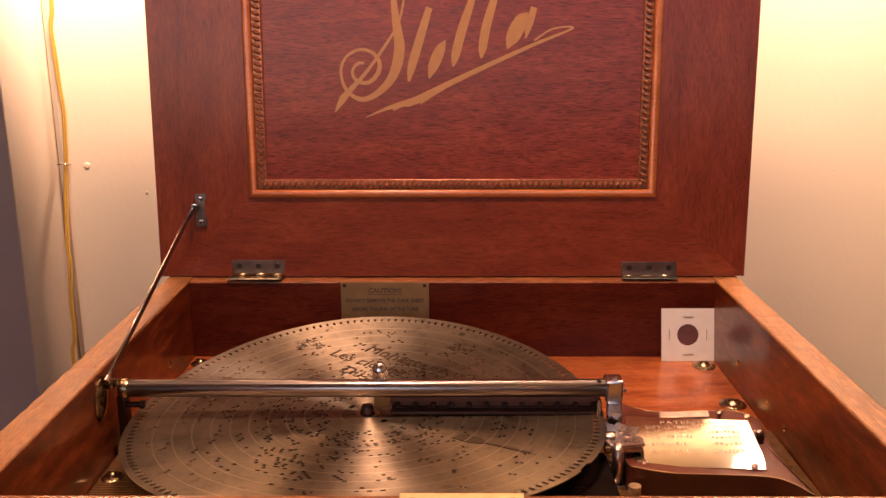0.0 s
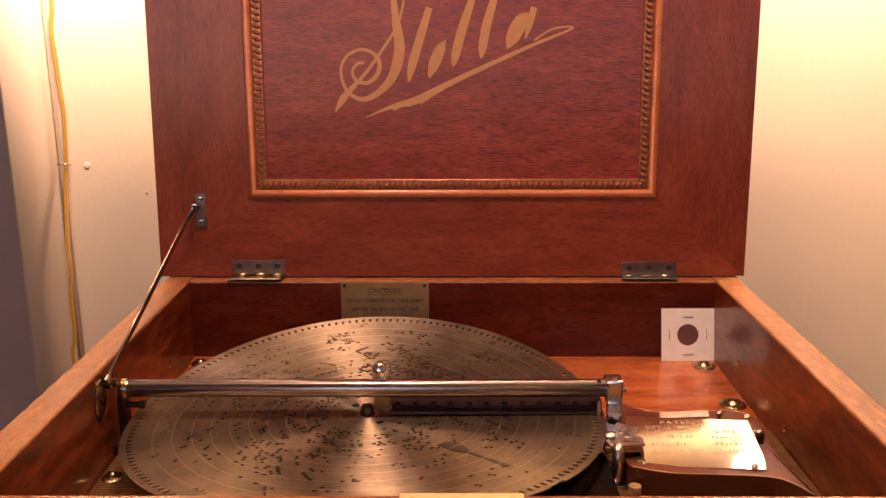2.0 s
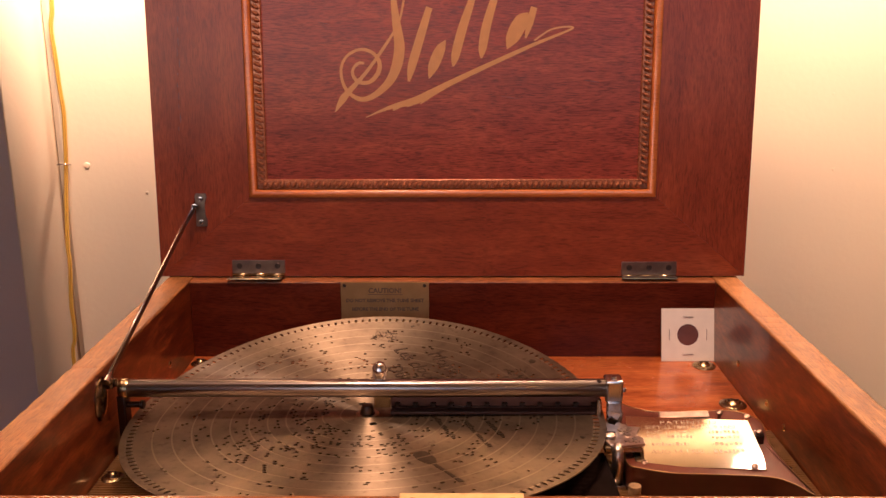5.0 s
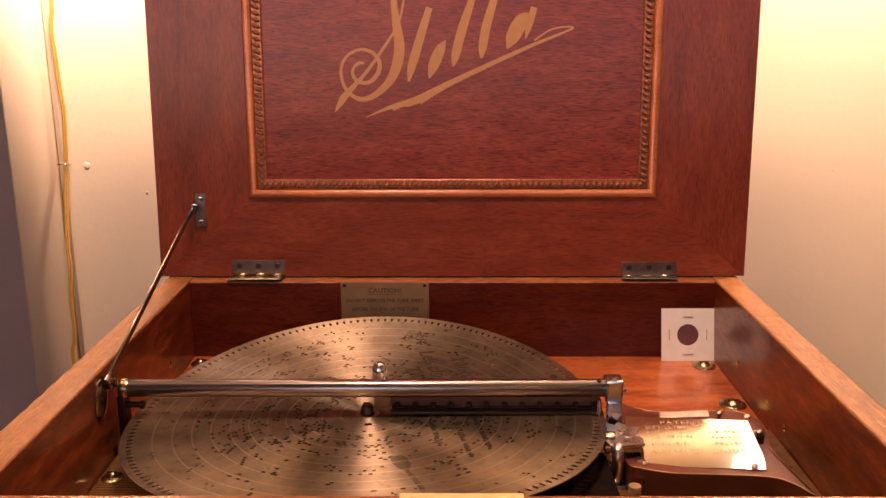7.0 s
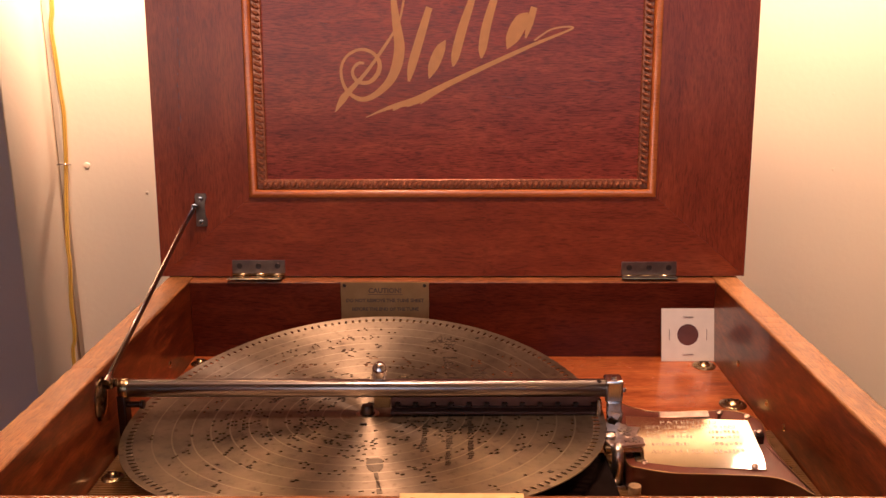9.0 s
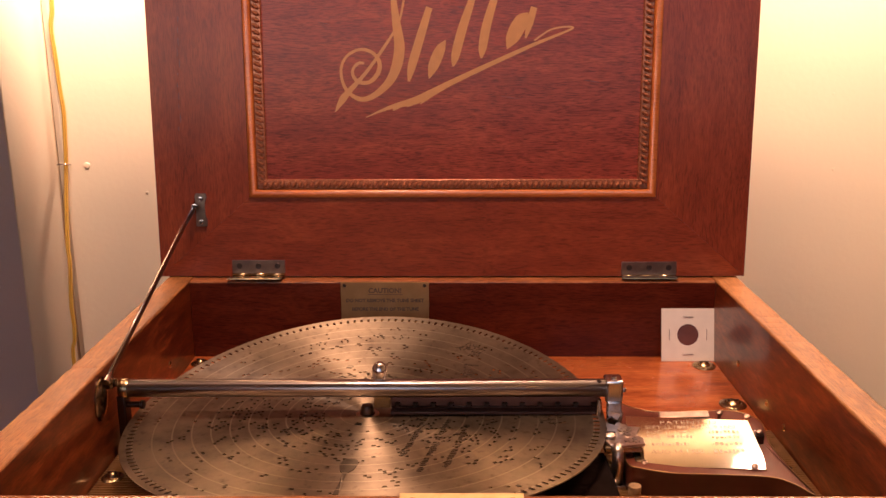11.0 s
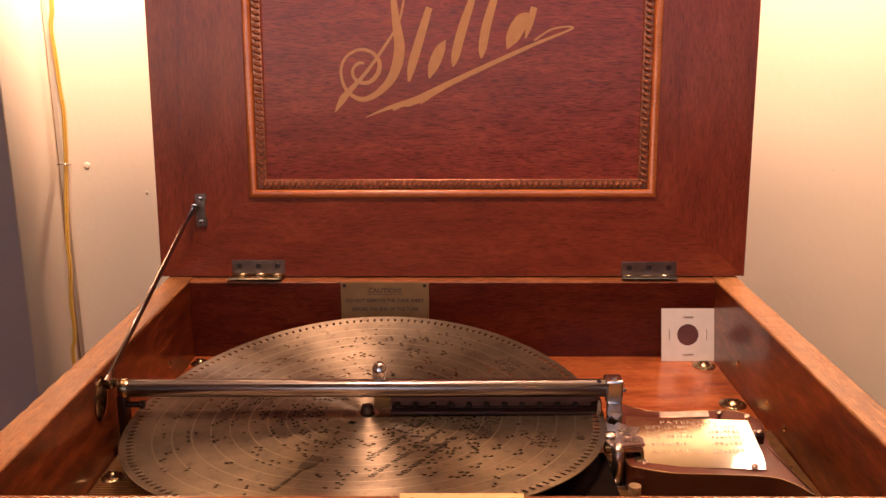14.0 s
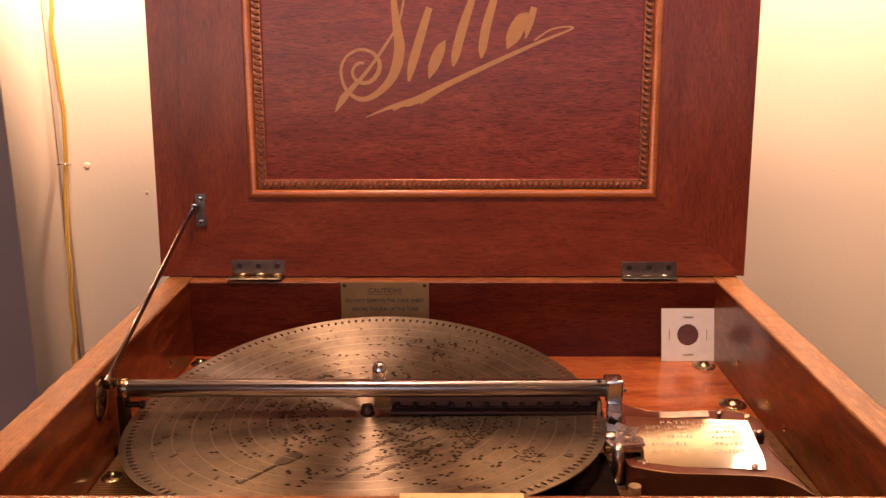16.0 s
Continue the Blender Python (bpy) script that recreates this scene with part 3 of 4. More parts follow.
    # tarnish spots
    for k in range(9):
        r, a, s = rng.uniform(0.05, 0.165), rng.uniform(0, 6.28), rng.uniform(0.001, 0.0038)
        c = Vector((r * math.cos(a), r * math.sin(a)))
        blot([tuple(c + Vector((math.cos(u), math.sin(u))) * s * rng.uniform(0.6, 1.3)) for u in np.linspace(0, 6.28, 10)[:-1]], 2)
    bm.normal_update()
    for f in bm.faces:
        if f.normal.z < 0:
            f.normal_flip()
    bm.to_mesh(me)
    bm.free()


PRINT = metal("worn_black_print", (0.15, 0.107, 0.074), 0.5, (0.04, 0.028, 0.02), 0.6, 300)
disc_mesh = build_disc()
print_on(disc_mesh)
SHEET = disc_metal()
STAIN = SHEET.copy()
STAIN.name = "brown_tarnish"
tarnish = next(n for n in STAIN.node_tree.nodes if n.bl_idname == "ShaderNodeValToRGB")
for stop in tarnish.color_ramp.elements:
    stop.color = [c * 0.42 for c in stop.color[:3]] + [1.0]
for mm in (SHEET, PRINT, STAIN):
    disc_mesh.materials.append(mm)
tune_disc = new("tune_disc", disc_mesh)
tagged(tune_disc, "perforated steel tune disc turning under the bar", "music disc")
part("eyelet", lathe([(0.0049, 0.0001), (0.0054, 0.0007), (0.0080, 0.0007), (0.0086, 0.0001)], 32), metal("eyelet_steel", (0.42, 0.34, 0.24), 0.3), tune_disc, "steel eyelet round the centre hole")
th = tune_disc.modifiers.new("thickness", "SOLIDIFY")
th.thickness, th.offset = 0.0007, -1.0
bend = tune_disc.modifiers.new("spring", "SIMPLE_DEFORM")
bend.deform_method, bend.deform_axis, bend.origin = "BEND", "Z", spindle
bend.angle = radians(22.3)

# ---- the pressure bar ----
BAR_Y, BAR_Z, BAR_R = DISC.y, 0.0552, 0.0066
pressure_bar = thing("pressure_bar", "nickel-plated tube bar clamped across the disc", "bar")
tube_metal = metal("brushed_tube", (0.46, 0.40, 0.37), 0.30, (0.3, 0.2, 0.14), 0.06, 8)
tube_nodes = tube_metal.node_tree.nodes
tube_nodes["Principled BSDF"].inputs["Anisotropic"].default_value, tube_nodes["Principled BSDF"].inputs["Anisotropic Rotation"].default_value = 0.9, 0.25
tube_round = tube_nodes.new("ShaderNodeTangent")
tube_round.direction_type, tube_round.axis = "RADIAL", "X"
tube_metal.node_tree.links.new(tube_round.outputs[0], tube_nodes["Principled BSDF"].inputs["Tangent"])
part("tube", rod([(-0.238, BAR_Y, BAR_Z), (0.112, BAR_Y, BAR_Z + 0.0006)], BAR_R, 32), tube_metal, pressure_bar, "brushed nickel tube")
BY = BAR_Y


def cross(t):
    """Turn that lays local z along the given world axis."""
    return {"x": Matrix.Rotation(radians(90), 4, "Y"), "-x": Matrix.Rotation(radians(-90), 4, "Y"), "-y": Matrix.Rotation(radians(90), 4, "X"), "z": Matrix.Identity(4)}[t]


def at(x, y, z, way="z"):
    return Matrix.Translation((x, y, z)) @ cross(way)


# collars, hanger, knob and guide of the bar
part("collar", lathe([(0.0052, -0.0032), (0.0072, -0.0032), (0.0076, -0.002), (0.0076, 0.002), (0.0070, 0.0034), (0.0052, 0.0034)], 24, at(-0.2410, BY, BAR_Z, "x")), BRASS, pressure_bar, "brass collar")
part("post", box(-0.2460, -0.2400, BY - 0.006, BY + 0.006, 0.0, BAR_Z - 0.004, 0.001), DARKSTEEL, pressure_bar)
part("stud", lathe([(0, -0.007), (0.0022, -0.007), (0.0022, 0.004), (0.0032, 0.0045), (0.0032, 0.007), (0, 0.007)], 14, at(-0.2345, BY - 0.001, 0.0428, "x")), DARKSTEEL, pressure_bar)
part("knob", lathe([(0, 0)] + [(0.0058 * math.sin(a), 0.0085 - 0.0085 * math.cos(a)) for a in np.linspace(0.35, 2.95, 14)] + [(0, 0.0170)], 24, at(-0.0540, BY + 0.003, BAR_Z + BAR_R - 0.0038)), NICKEL, pressure_bar, "polished nickel egg-shaped knob")
part("guide", box(-0.0580, -0.0462, BY - 0.003, BY + 0.004, 0.0410, BAR_Z - 0.004, 0.0008), BRASS, pressure_bar)
part("channel", box(-0.0458, 0.1085, BY + 0.003, BY + 0.0045, 0.0370, BAR_Z - 0.003, 0.0003), plain("brown_lacquered_steel", (0.17, 0.066, 0.040), 0.5, 0.25, 60), pressure_bar, "dark brown steel roller channel")
# ledge whose dark colour also takes in part of the bar's shadow
part("ledge", box(-0.0458, 0.1085, BY - 0.0045, BY + 0.0029, 0.0364, 0.0386, 0.0004), plain("shaded_brown_steel", (0.075, 0.032, 0.022), 0.45, 0.3, 60), pressure_bar, "steel ledge under the rollers, darkened for the shadow there")
part("axle", rod([(-0.0455, BY + 0.0006, 0.0404), (0.1080, BY + 0.0006, 0.0406)], 0.0006, 8), DARKSTEEL, pressure_bar)
wheel_mesh = None
for i in range(12):
    x = -0.0408 + i * 0.0131
    if wheel_mesh is None:
        b = bmesh.new()
        for k in range(4):
            q = lathe([(0, -0.0022), (0.0016, -0.0016), (0.0019, 0.0016), (0, 0.0022)], 6)
            merge(b, q, Matrix.Rotation(radians(45 + 90 * k), 4, "Y") @ Matrix.Translation((0, 0, 0.0019)))
        merge(b, lathe([(0, -0.0016), (0.0020, -0.0012), (0.0020, 0.0012), (0, 0.0016)], 10), Matrix.Rotation(radians(90), 4, "X"))
        ob = part("roller", b, DARKSTEEL, pressure_bar)
        wheel_mesh = ob.data
    else:
        ob = new("roller", wheel_mesh)
        ob.parent = pressure_bar
    ob.matrix_basis = pose(x, BY + 0.0004, 0.0422) @ Matrix.Diagonal((0.62, 0.62, 0.62, 1))

# hinge block and clamp at the far end of the bar
part("end_block", box(0.1105, 0.1232, BY - 0.0078, BY + 0.0072, 0.0470, 0.0640, 0.0016), NICKEL, pressure_bar, "bright nickel end block")
part("arm", box(0.1118, 0.1225, BY - 0.0085, BY - 0.0035, 0.0060, 0.0480, 0.0010), NICKEL, pressure_bar)
part("screw", lathe([(0, 0), (0.0019, 0), (0.0019, 0.0008), (0.0012, 0.0017), (0, 0.002)], 12, at(0.1062, BY - 0.002, BAR_Z + BAR_R - 0.0008)), DARKSTEEL, pressure_bar)
part("screw", lathe([(0, 0), (0.0022, 0), (0.0022, 0.0008), (0.0014, 0.0017), (0, 0.002)], 12, at(0.1168, BY - 0.002, 0.0638)), NICKEL, pressure_bar)
part("pin", lathe([(0, 0), (0.0020, 0), (0.0020, 0.0022), (0.0011, 0.0034), (0, 0.0036)], 12, at(0.1230, BY - 0.001, 0.0545, "x")), STEEL, pressure_bar)
part("bolt", lathe([(0, 0), (0.0017, 0), (0.0020, 0.0060), (0.0017, 0.0120), (0, 0.0125)], 12, at(0.1062, BY - 0.006, 0.0370)), NICKEL, pressure_bar)

# ---- start lever beside the bar ----
CLAW = metal("worn_bright_nickel", (0.70, 0.60, 0.52), 0.34, (0.30, 0.20, 0.14), 0.45, 170)
start_lever = thing("start_lever", "worn nickel start lever with a stamped claw plate", "lever")
part("upright", rod([(0.1128, -0.2535, 0.0050), (0.1128, -0.2540, 0.0150), (0.1128, -0.2550, 0.0230), (0.1128, -0.2535, 0.0290), (0.1128, -0.2490, 0.0322)], 0.0042, 10), CLAW, start_lever, "bent nickel upright")
part("foot", box(0.1070, 0.1185, -0.2600, -0.2480, 0.0038, 0.0068, 0.0008), STEEL, start_lever)
claw = [(0.1085, -0.2085), (0.1105, -0.2100), (0.1120, -0.2180), (0.1165, -0.2215), (0.1175, -0.2170), (0.1205, -0.2135), (0.1215, -0.2190), (0.1270, -0.2215), (0.1335, -0.2180), (0.1345, -0.2240), (0.1300, -0.2300), (0.1285, -0.2370), (0.1330, -0.2400), (0.1320, -0.2500), (0.1230, -0.2505), (0.1150, -0.2535), (0.1080, -0.2515), (0.1050, -0.2440), (0.1060, -0.2340), (0.1105, -0.2270), (0.1100, -0.2170)]
part("claw", plate(claw[::-1], 0.0318, 0.0336, 0.0006), CLAW, start_lever, "stamped nickel claw plate")
lettering("PLAY", 0.0052, Matrix.Translation((0.1240, -0.2480, 0.03372)), DARKSTEEL, "stamped_word", start_lever, 0.00005)
for x, y, r in ((0.1195, -0.2290, 0.0030), (0.1245, -0.2275, 0.0028), (0.1225, -0.2350, 0.0026), (0.1262, -0.2420, 0.0022)):
    part("scroll", lathe([(r * 0.4, 0), (r * 0.85, 0), (r, 0.0006), (r * 0.85, 0.0012), (r * 0.4, 0.0012)], 14, at(x, y, 0.0335)), CLAW, start_lever)
part("thumbscrew", lathe([(0, 0), (0.0046, 0), (0.0050, 0.0008), (0.0046, 0.0022), (0.0028, 0.0034), (0, 0.0038)], 20, at(0.1092, -0.2390, 0.0335)), CLAW, start_lever, "round slotted clamp screw")
part("screw_slot", box(0.1052, 0.1132, -0.2394, -0.2386, 0.0366, 0.0375), DARKSTEEL, start_lever)
part("hook", rod([(0.1210, -0.2140, 0.0330), (0.1225, -0.2120, 0.0385), (0.1210, -0.2105, 0.0430), (0.1185, -0.2105, 0.0455)], 0.0014, 8), CLAW, start_lever)
part("washer_block", box(0.1040, 0.1300, -0.2510, -0.2380, 0.0275, 0.0317, 0.0008), BRASS, start_lever, "brass packing block")
tagged(link("cork_post", lathe([(0, 0), (0.0040, 0), (0.0044, 0.0090), (0.0040, 0.0100), (0, 0.0100)], 16, at(0.1215, -0.2715, 0.0042)), plain("cork", (0.42, 0.26, 0.12), 0.8, 0.3, 260, 0.4, 700)), "short tan cork post on the bed plate", "post")

# ---- ribbed bed plate ----
BED = metal("gilt_cast_plate", (0.72, 0.50, 0.23), 0.42, (0.34, 0.21, 0.09), 0.45, 90)
b = bmesh.new()
rows = []
y, k = -0.3850, 0
while y < -0.1700:
    for dy, z in ((0.0, 0.0016), (0.0007, 0.0042), (0.0017, 0.0042), (0.0024, 0.0016)):
        rows.append((y + dy, z))
    y += 0.0032
rows = [(rows[0][0], 0.0)] + rows + [(rows[-1][0], 0.0)]
lo, hi = [b.verts.new((-0.2495, y, z)) for y, z in rows], [b.verts.new((0.2495, y, z)) for y, z in rows]
for i in range(len(rows) - 1):
    b.faces.new((lo[i], hi[i], hi[i + 1], lo[i + 1]))
bmesh.ops.recalc_face_normals(b, faces=b.faces[:])
bed = tagged(link("bed_plate", b, BED), "gilt ribbed cast-iron bed plate on the deck", "bed plate")
part("hole_bush", lathe([(0, 0), (0.0028, 0), (0.0028, 0.0004), (0, 0.0004)], 14, at(0.2405, -0.2290, 0.0043)), DARKSTEEL, bed)
# black sheet over the gilt ribs, put in for the shade under the disc
tagged(link("under_disc_shade", lathe([(0, 0.0043), (0.150, 0.0043), (0.150, 0.0070), (0.148, 0.0080), (0, 0.0080)], 48, at(DISC.x, DISC.y - 0.004, 0.0)), plain("under_disc_black", (0.02, 0.016, 0.014), 0.6, 0.3, 80)), "black sheet standing for the shade under the turning disc", "bed")
# comb block widened and blackened to carry the shade at the disc's edge
SHADE_BLACK = plain("shade_black_iron", (0.010, 0.006, 0.005), 0.9, 0.3, 80)
SHADE_BLACK.node_tree.nodes["Principled BSDF"].inputs["Specular IOR Level"].default_value = 0.02
comb = thing("comb", "comb block blackened for the shade below the disc", "comb")
part("comb_base", box(0.020, 0.1085, -0.335, -0.232, 0.0080, 0.0135, 0.001), SHADE_BLACK, comb)
part("comb_bar", box(0.022, 0.1080, -0.330, -0.236, 0.0137, 0.0185, 0.0012), SHADE_BLACK, comb)
part("comb_cap", box(0.024, 0.1060, -0.325, -0.240, 0.0187, 0.0225, 0.0012), SHADE_BLACK, comb)


# ---- patent plate cover ----
BRONZE = plain("japanned_red_brown_casting", (0.11, 0.029, 0.014), 0.28, 0.25, 40)
SILVER = metal("silvered_plate", (0.58, 0.50, 0.37), 0.07, (0.50, 0.40, 0.28), 0.15, 70)
ENGRAVE = metal("stamped_letter_metal", (0.34, 0.25, 0.17), 0.45, (0.25, 0.18, 0.12), 0.4, 500)
governor_cover = thing("governor_cover", "red-brown cover casting with a silvered patent plate", "cover")


def spline(points, n=6):
    P = [Vector(p) for p in points]
    out = []
    for i in range(len(P)):
        a, b_, c, d = P[i - 1], P[i], P[(i + 1) % len(P)], P[(i + 2) % len(P)]
        for k in range(n):
            t = k / n
            out.append(tuple(0.5 * ((2 * b_) + (c - a) * t + (2 * a - 5 * b_ + 4 * c - d) * t * t + (3 * b_ - a - 3 * c + d) * t ** 3)))
    return out


shape = [(0.1195, -0.2440), (0.1190, -0.2600), (0.1260, -0.2655), (0.1465, -0.2722), (0.1746, -0.2740), (0.2089, -0.2775), (0.2212, -0.2861), (0.2300, -0.3000), (0.2265, -0.2700), (0.2250, -0.2300), (0.2309, -0.1931), (0.2174, -0.1755), (0.1956, -0.1752), (0.1568, -0.1768), (0.1400, -0.1690), (0.1290, -0.1610), (0.1250, -0.1900)]
ring = spline(shape)
part("casting", plate(ring, 0.0042, 0.0236, 0.0012), BRONZE, governor_cover, "glossy red-brown japanned casting")
part("lip", rod([(x, y, 0.0238) for x, y in ring] + [(ring[0][0], ring[0][1], 0.0238)], 0.0004, 8), metal("worn_gilt_edge", (0.40, 0.26, 0.12), 0.35), governor_cover, "worn gilt edge")
TILT = Matrix.Translation((0.172, -0.240, 0.031)) @ pose(0, 0, 0, 16.5, -4.0, 0) @ pose(0, 0, 0, 0, 0, -4.9)
quad = [(-0.0458, -0.0240), (-0.0300, -0.0247), (0.0391, -0.0282), (0.0398, -0.0130), (0.0372, 0.0203), (-0.0486, 0.0258), (-0.0488, 0.0)]
pl = part("patent_plate", plate(quad, -0.0006, 0.0006, 0.0003), SILVER, governor_cover, "bright silvered plate stamped with patent dates")
pl.matrix_basis = TILT
for text, x, y, s, wide in (("PATENTED", -0.0252, 0.0165, 0.0050, 0.0400), ("SEPT.22.1885.APRIL 9.1889", -0.0361, 0.0118, 0.0046, 0.0632), ("AUG.11.1892 -", -0.0364, 0.0067, 0.0046, 0.0350), ("FEB", -0.0361, 0.0020, 0.0046, 0.0100), ("AUG 14.1900 -", -0.0349, -0.0128, 0.0056, 0.0400)):
    ob = lettering(text, s, Matrix.Identity(4), ENGRAVE, "stamped_line", pl, 0.00008, "LEFT", bold=-0.00006)
    k = wide / max(v.co.x for v in ob.data.vertices)
    ob.data.transform(Matrix.Translation((x, y, 0.00062)) @ Matrix.Diagonal((k, 1, 1, 1)))
mark = random.Random(4)
for y, x0, x1 in ((0.0067, 0.0080, 0.0284), (0.0020, -0.0220, -0.0040), (0.0012, 0.0090, 0.0287), (-0.0054, -0.0329, -0.0080), (-0.0053, 0.0080, 0.0286), (-0.0124, 0.0080, 0.0293)):
    x = x0
    while x < x1:
        w = mark.uniform(0.0010, 0.0024)
        part("stamped_bar", box(x, min(x + w, x1), y + mark.uniform(0, 0.0008), y + mark.uniform(0.0022, 0.0036), 0.00058, 0.00070), ENGRAVE, pl)
        x += w + mark.uniform(0.0007, 0.0014)
for x, y in ((0.0321, -0.0251), (0.0190, 0.0283), (0.0374, 0.0240), (0.0425, 0.0085), (-0.0403, -0.0219)):
    s = part("screw", lathe([(0, -0.006), (0.0014, -0.006), (0.0014, 0), (0.0026, 0), (0.0026, 0.0008), (0.0017, 0.0014), (0, 0.0016)], 14), HINGE, governor_cover)
    s.matrix_basis = TILT @ Matrix.Translation((x, y, 0.0004))
part("bracket_arm", box(-0.0236, 0.0123, 0.0262, 0.0330, -0.0045, -0.0016, 0.0006), HINGE, governor_cover).matrix_basis = TILT
part("clamp", box(0.0340, 0.0460, 0.0050, 0.0125, -0.0090, -0.0004, 0.0012), DARKSTEEL, governor_cover).matrix_basis = TILT

# ---- hinges ----
for x0, x1, drop in ((-0.2121, -0.1613, 0.0008), (0.1631, 0.2158, 0.0026)):
    hg = part("hinge", box(x0, x1, -0.0014, 0.0006, 0.0040 - drop, 0.0168 - drop, 0.0004), HINGE, music_box, "aged butt hinge of the lid")
    hg.matrix_world = LID
    for k in range(3):
        u0, u1 = x0 + (x1 - x0) * k / 3 + 0.0002, x0 + (x1 - x0) * (k + 1) / 3 - 0.0002
        part("knuckle", rod([(u0, -0.0020, 0.0030 - drop), (u1, -0.0020, 0.0030 - drop)], 0.0013, 12), BRASS, hg, "brass hinge knuckle")
    leaf = plate([(x0 - 0.002, -0.0165 + 0.9 * drop), (x1 - 0.002, -0.0165 + 0.9 * drop), (x1, -0.0020), (x0, -0.0020)], 0.0003, 0.0012, 0.0003)
    part("lower_leaf", leaf, BRASS, hg, "worn brass lower leaf on the rim")
    for f in (0.14, 0.5, 0.86):
        part("screw", lathe([(0, 0.0002), (0.0024, 0.0005), (0.0028, 0), (0, 0)], 14, at(x0 + (x1 - x0) * f, -0.0015, 0.0112 - drop, "-y")), DARKSTEEL, hg)

# ---- lid stay ----
stay = thing("lid_stay", "steel lid stay between the lid bracket and the case side", "lid stay")
br = [(-0.0050, -0.0155), (0.0050, -0.0155), (0.0058, -0.0110), (0.0036, -0.0050), (0.0034, 0.0070), (0.0056, 0.0125), (0.0048, 0.0160), (-0.0046, 0.0160), (-0.0056, 0.0130), (-0.0046, 0.0), (-0.0052, -0.0110)]
q = part("bracket", plate(br, 0.0, 0.0018, 0.0004), HINGE, stay, "dark waisted bracket screwed to the lid")
q.matrix_world = LID @ Matrix.Translation((-0.2392, -0.0003, 0.0648)) @ cross("-y")
for dz in (-0.0110, 0.0110):
    s = part("screw", lathe([(0, 0), (0.0024, 0), (0.0022, 0.0006), (0, 0.0010)], 12), NICKEL, stay)
    s.matrix_world = LID @ Matrix.Translation((-0.2392, -0.0021, 0.0648 + dz)) @ cross("-y")
eye_p = LID @ Vector((-0.2448, -0.0060, 0.0690))
low_p = Vector((-0.2455, -0.2210, 0.0732))
part("pivot", lathe([(0, -0.004), (0.0017, -0.004), (0.0017, 0.002), (0.0030, 0.0022), (0.0030, 0.0040), (0, 0.0046)], 14, Matrix.Translation(eye_p + Vector((0.0015, 0.001, 0))) @ cross("-y")), NICKEL, stay)


def strap(points, w, t):
    """A flat bar in a plane across x, w deep, t thick, its upper edge through the points."""
    b = bmesh.new()
    P = [Vector(p) for p in points]
    rows = []
    for i, p in enumerate(P):
        d = (P[min(i + 1, len(P) - 1)] - P[max(i - 1, 0)]).normalized()
        dn = Vector((1, 0, 0)).cross(d).normalized()
        if dn.z > 0:
            dn = -dn
        rows.append([b.verts.new(p + dn * a + Vector((s * t / 2, 0, 0))) for a, s in ((0, -1), (0, 1), (w, 1), (w, -1))])
    for a, c in zip(rows, rows[1:]):
        for k in range(4):
            b.faces.new((a[k], a[(k + 1) % 4], c[(k + 1) % 4], c[k]))
    b.faces.new(rows[0]), b.faces.new(rows[-1])
    bmesh.ops.recalc_face_normals(b, faces=b.faces[:])
    bmesh.ops.bevel(b, geom=[e for e in b.edges if e.calc_face_angle(0) > 1], offset=0.00035, segments=2, affect="EDGES")
    return smooth(b)


mid = Vector((-0.2455, -0.0142, 0.1391))
part("strap", strap([low_p, low_p.lerp(mid, 0.5), mid, eye_p], 0.0055, 0.0012), HINGE, stay, "thin dark steel strap")
part("wire", rod([low_p, low_p.lerp(mid, 0.5), mid, eye_p], 0.0009, 8), NICKEL, stay, "bright wire edge")
BRONZED = metal("dark_bronze", (0.24, 0.155, 0.09), 0.20, (0.08, 0.05, 0.03), 0.5, 120)
o = bmesh.new()
lathe([(0, 0), (0.0150, 0), (0.0150, 0.0008), (0.0125, 0.0022), (0.0080, 0.0026), (0, 0.0030)], 28, bm=o)
bmesh.ops.transform(o, matrix=Matrix.Translation((-HX, -0.2255, 0.0562)) @ Matrix.Rotation(radians(-18), 4, "X") @ cross("x") @ Matrix.Diagonal((1.05, 0.72, 1, 1)), verts=o.verts[:])
part("rosette", o, BRONZED, stay, "dark bronze oval pivot rosette")
part("pivot", lathe([(0, 0), (0.0046, 0), (0.0046, 0.0030), (0.0030, 0.0046), (0.0030, 0.0066), (0, 0.0070)], 16, at(-HX + 0.0020, -0.2150, 0.0640, "x")), BRONZED, stay)
part("ferrule", lathe([(0, 0), (0.0026, 0), (0.0022, 0.006), (0.0014, 0.011), (0, 0.011)], 12, Matrix.Translation(low_p + Vector((0, -0.006, -0.004))) @ (eye_p - low_p).to_track_quat("Z", "Y").to_matrix().to_4x4()), NICKEL, stay)

# ---- caution plate ----
caution = tagged(link("caution_plate", box(-0.1062, -0.0222, -0.0016, -0.0003, 0.0310, 0.0757, 0.0003), metal("dull_brass_plate", (0.44, 0.27, 0.12), 0.55, (0.30, 0.18, 0.08), 0.4, 60)), "dull brass caution plate pinned inside the back", "sign")
BACKTEXT = Matrix.Rotation(radians(90), 4, "X")
for text, x, z, s in (("CAUTION!", -0.0640, 0.0652, 0.0066), ("DO NOT REMOVE THE TUNE SHEET", -0.0642, 0.0560, 0.0046), ("BEFORE THE END OF THE TUNE", -0.0640, 0.0474, 0.0044)):
    lettering(text, s, Matrix.Translation((x, -0.00165, z)) @ BACKTEXT, INK, "printed_line", caution, 0.00006, bold=0.00022)
part("underline", box(-0.0800, -0.0472, -0.00172, -0.0015, 0.0632, 0.0637), INK, caution)
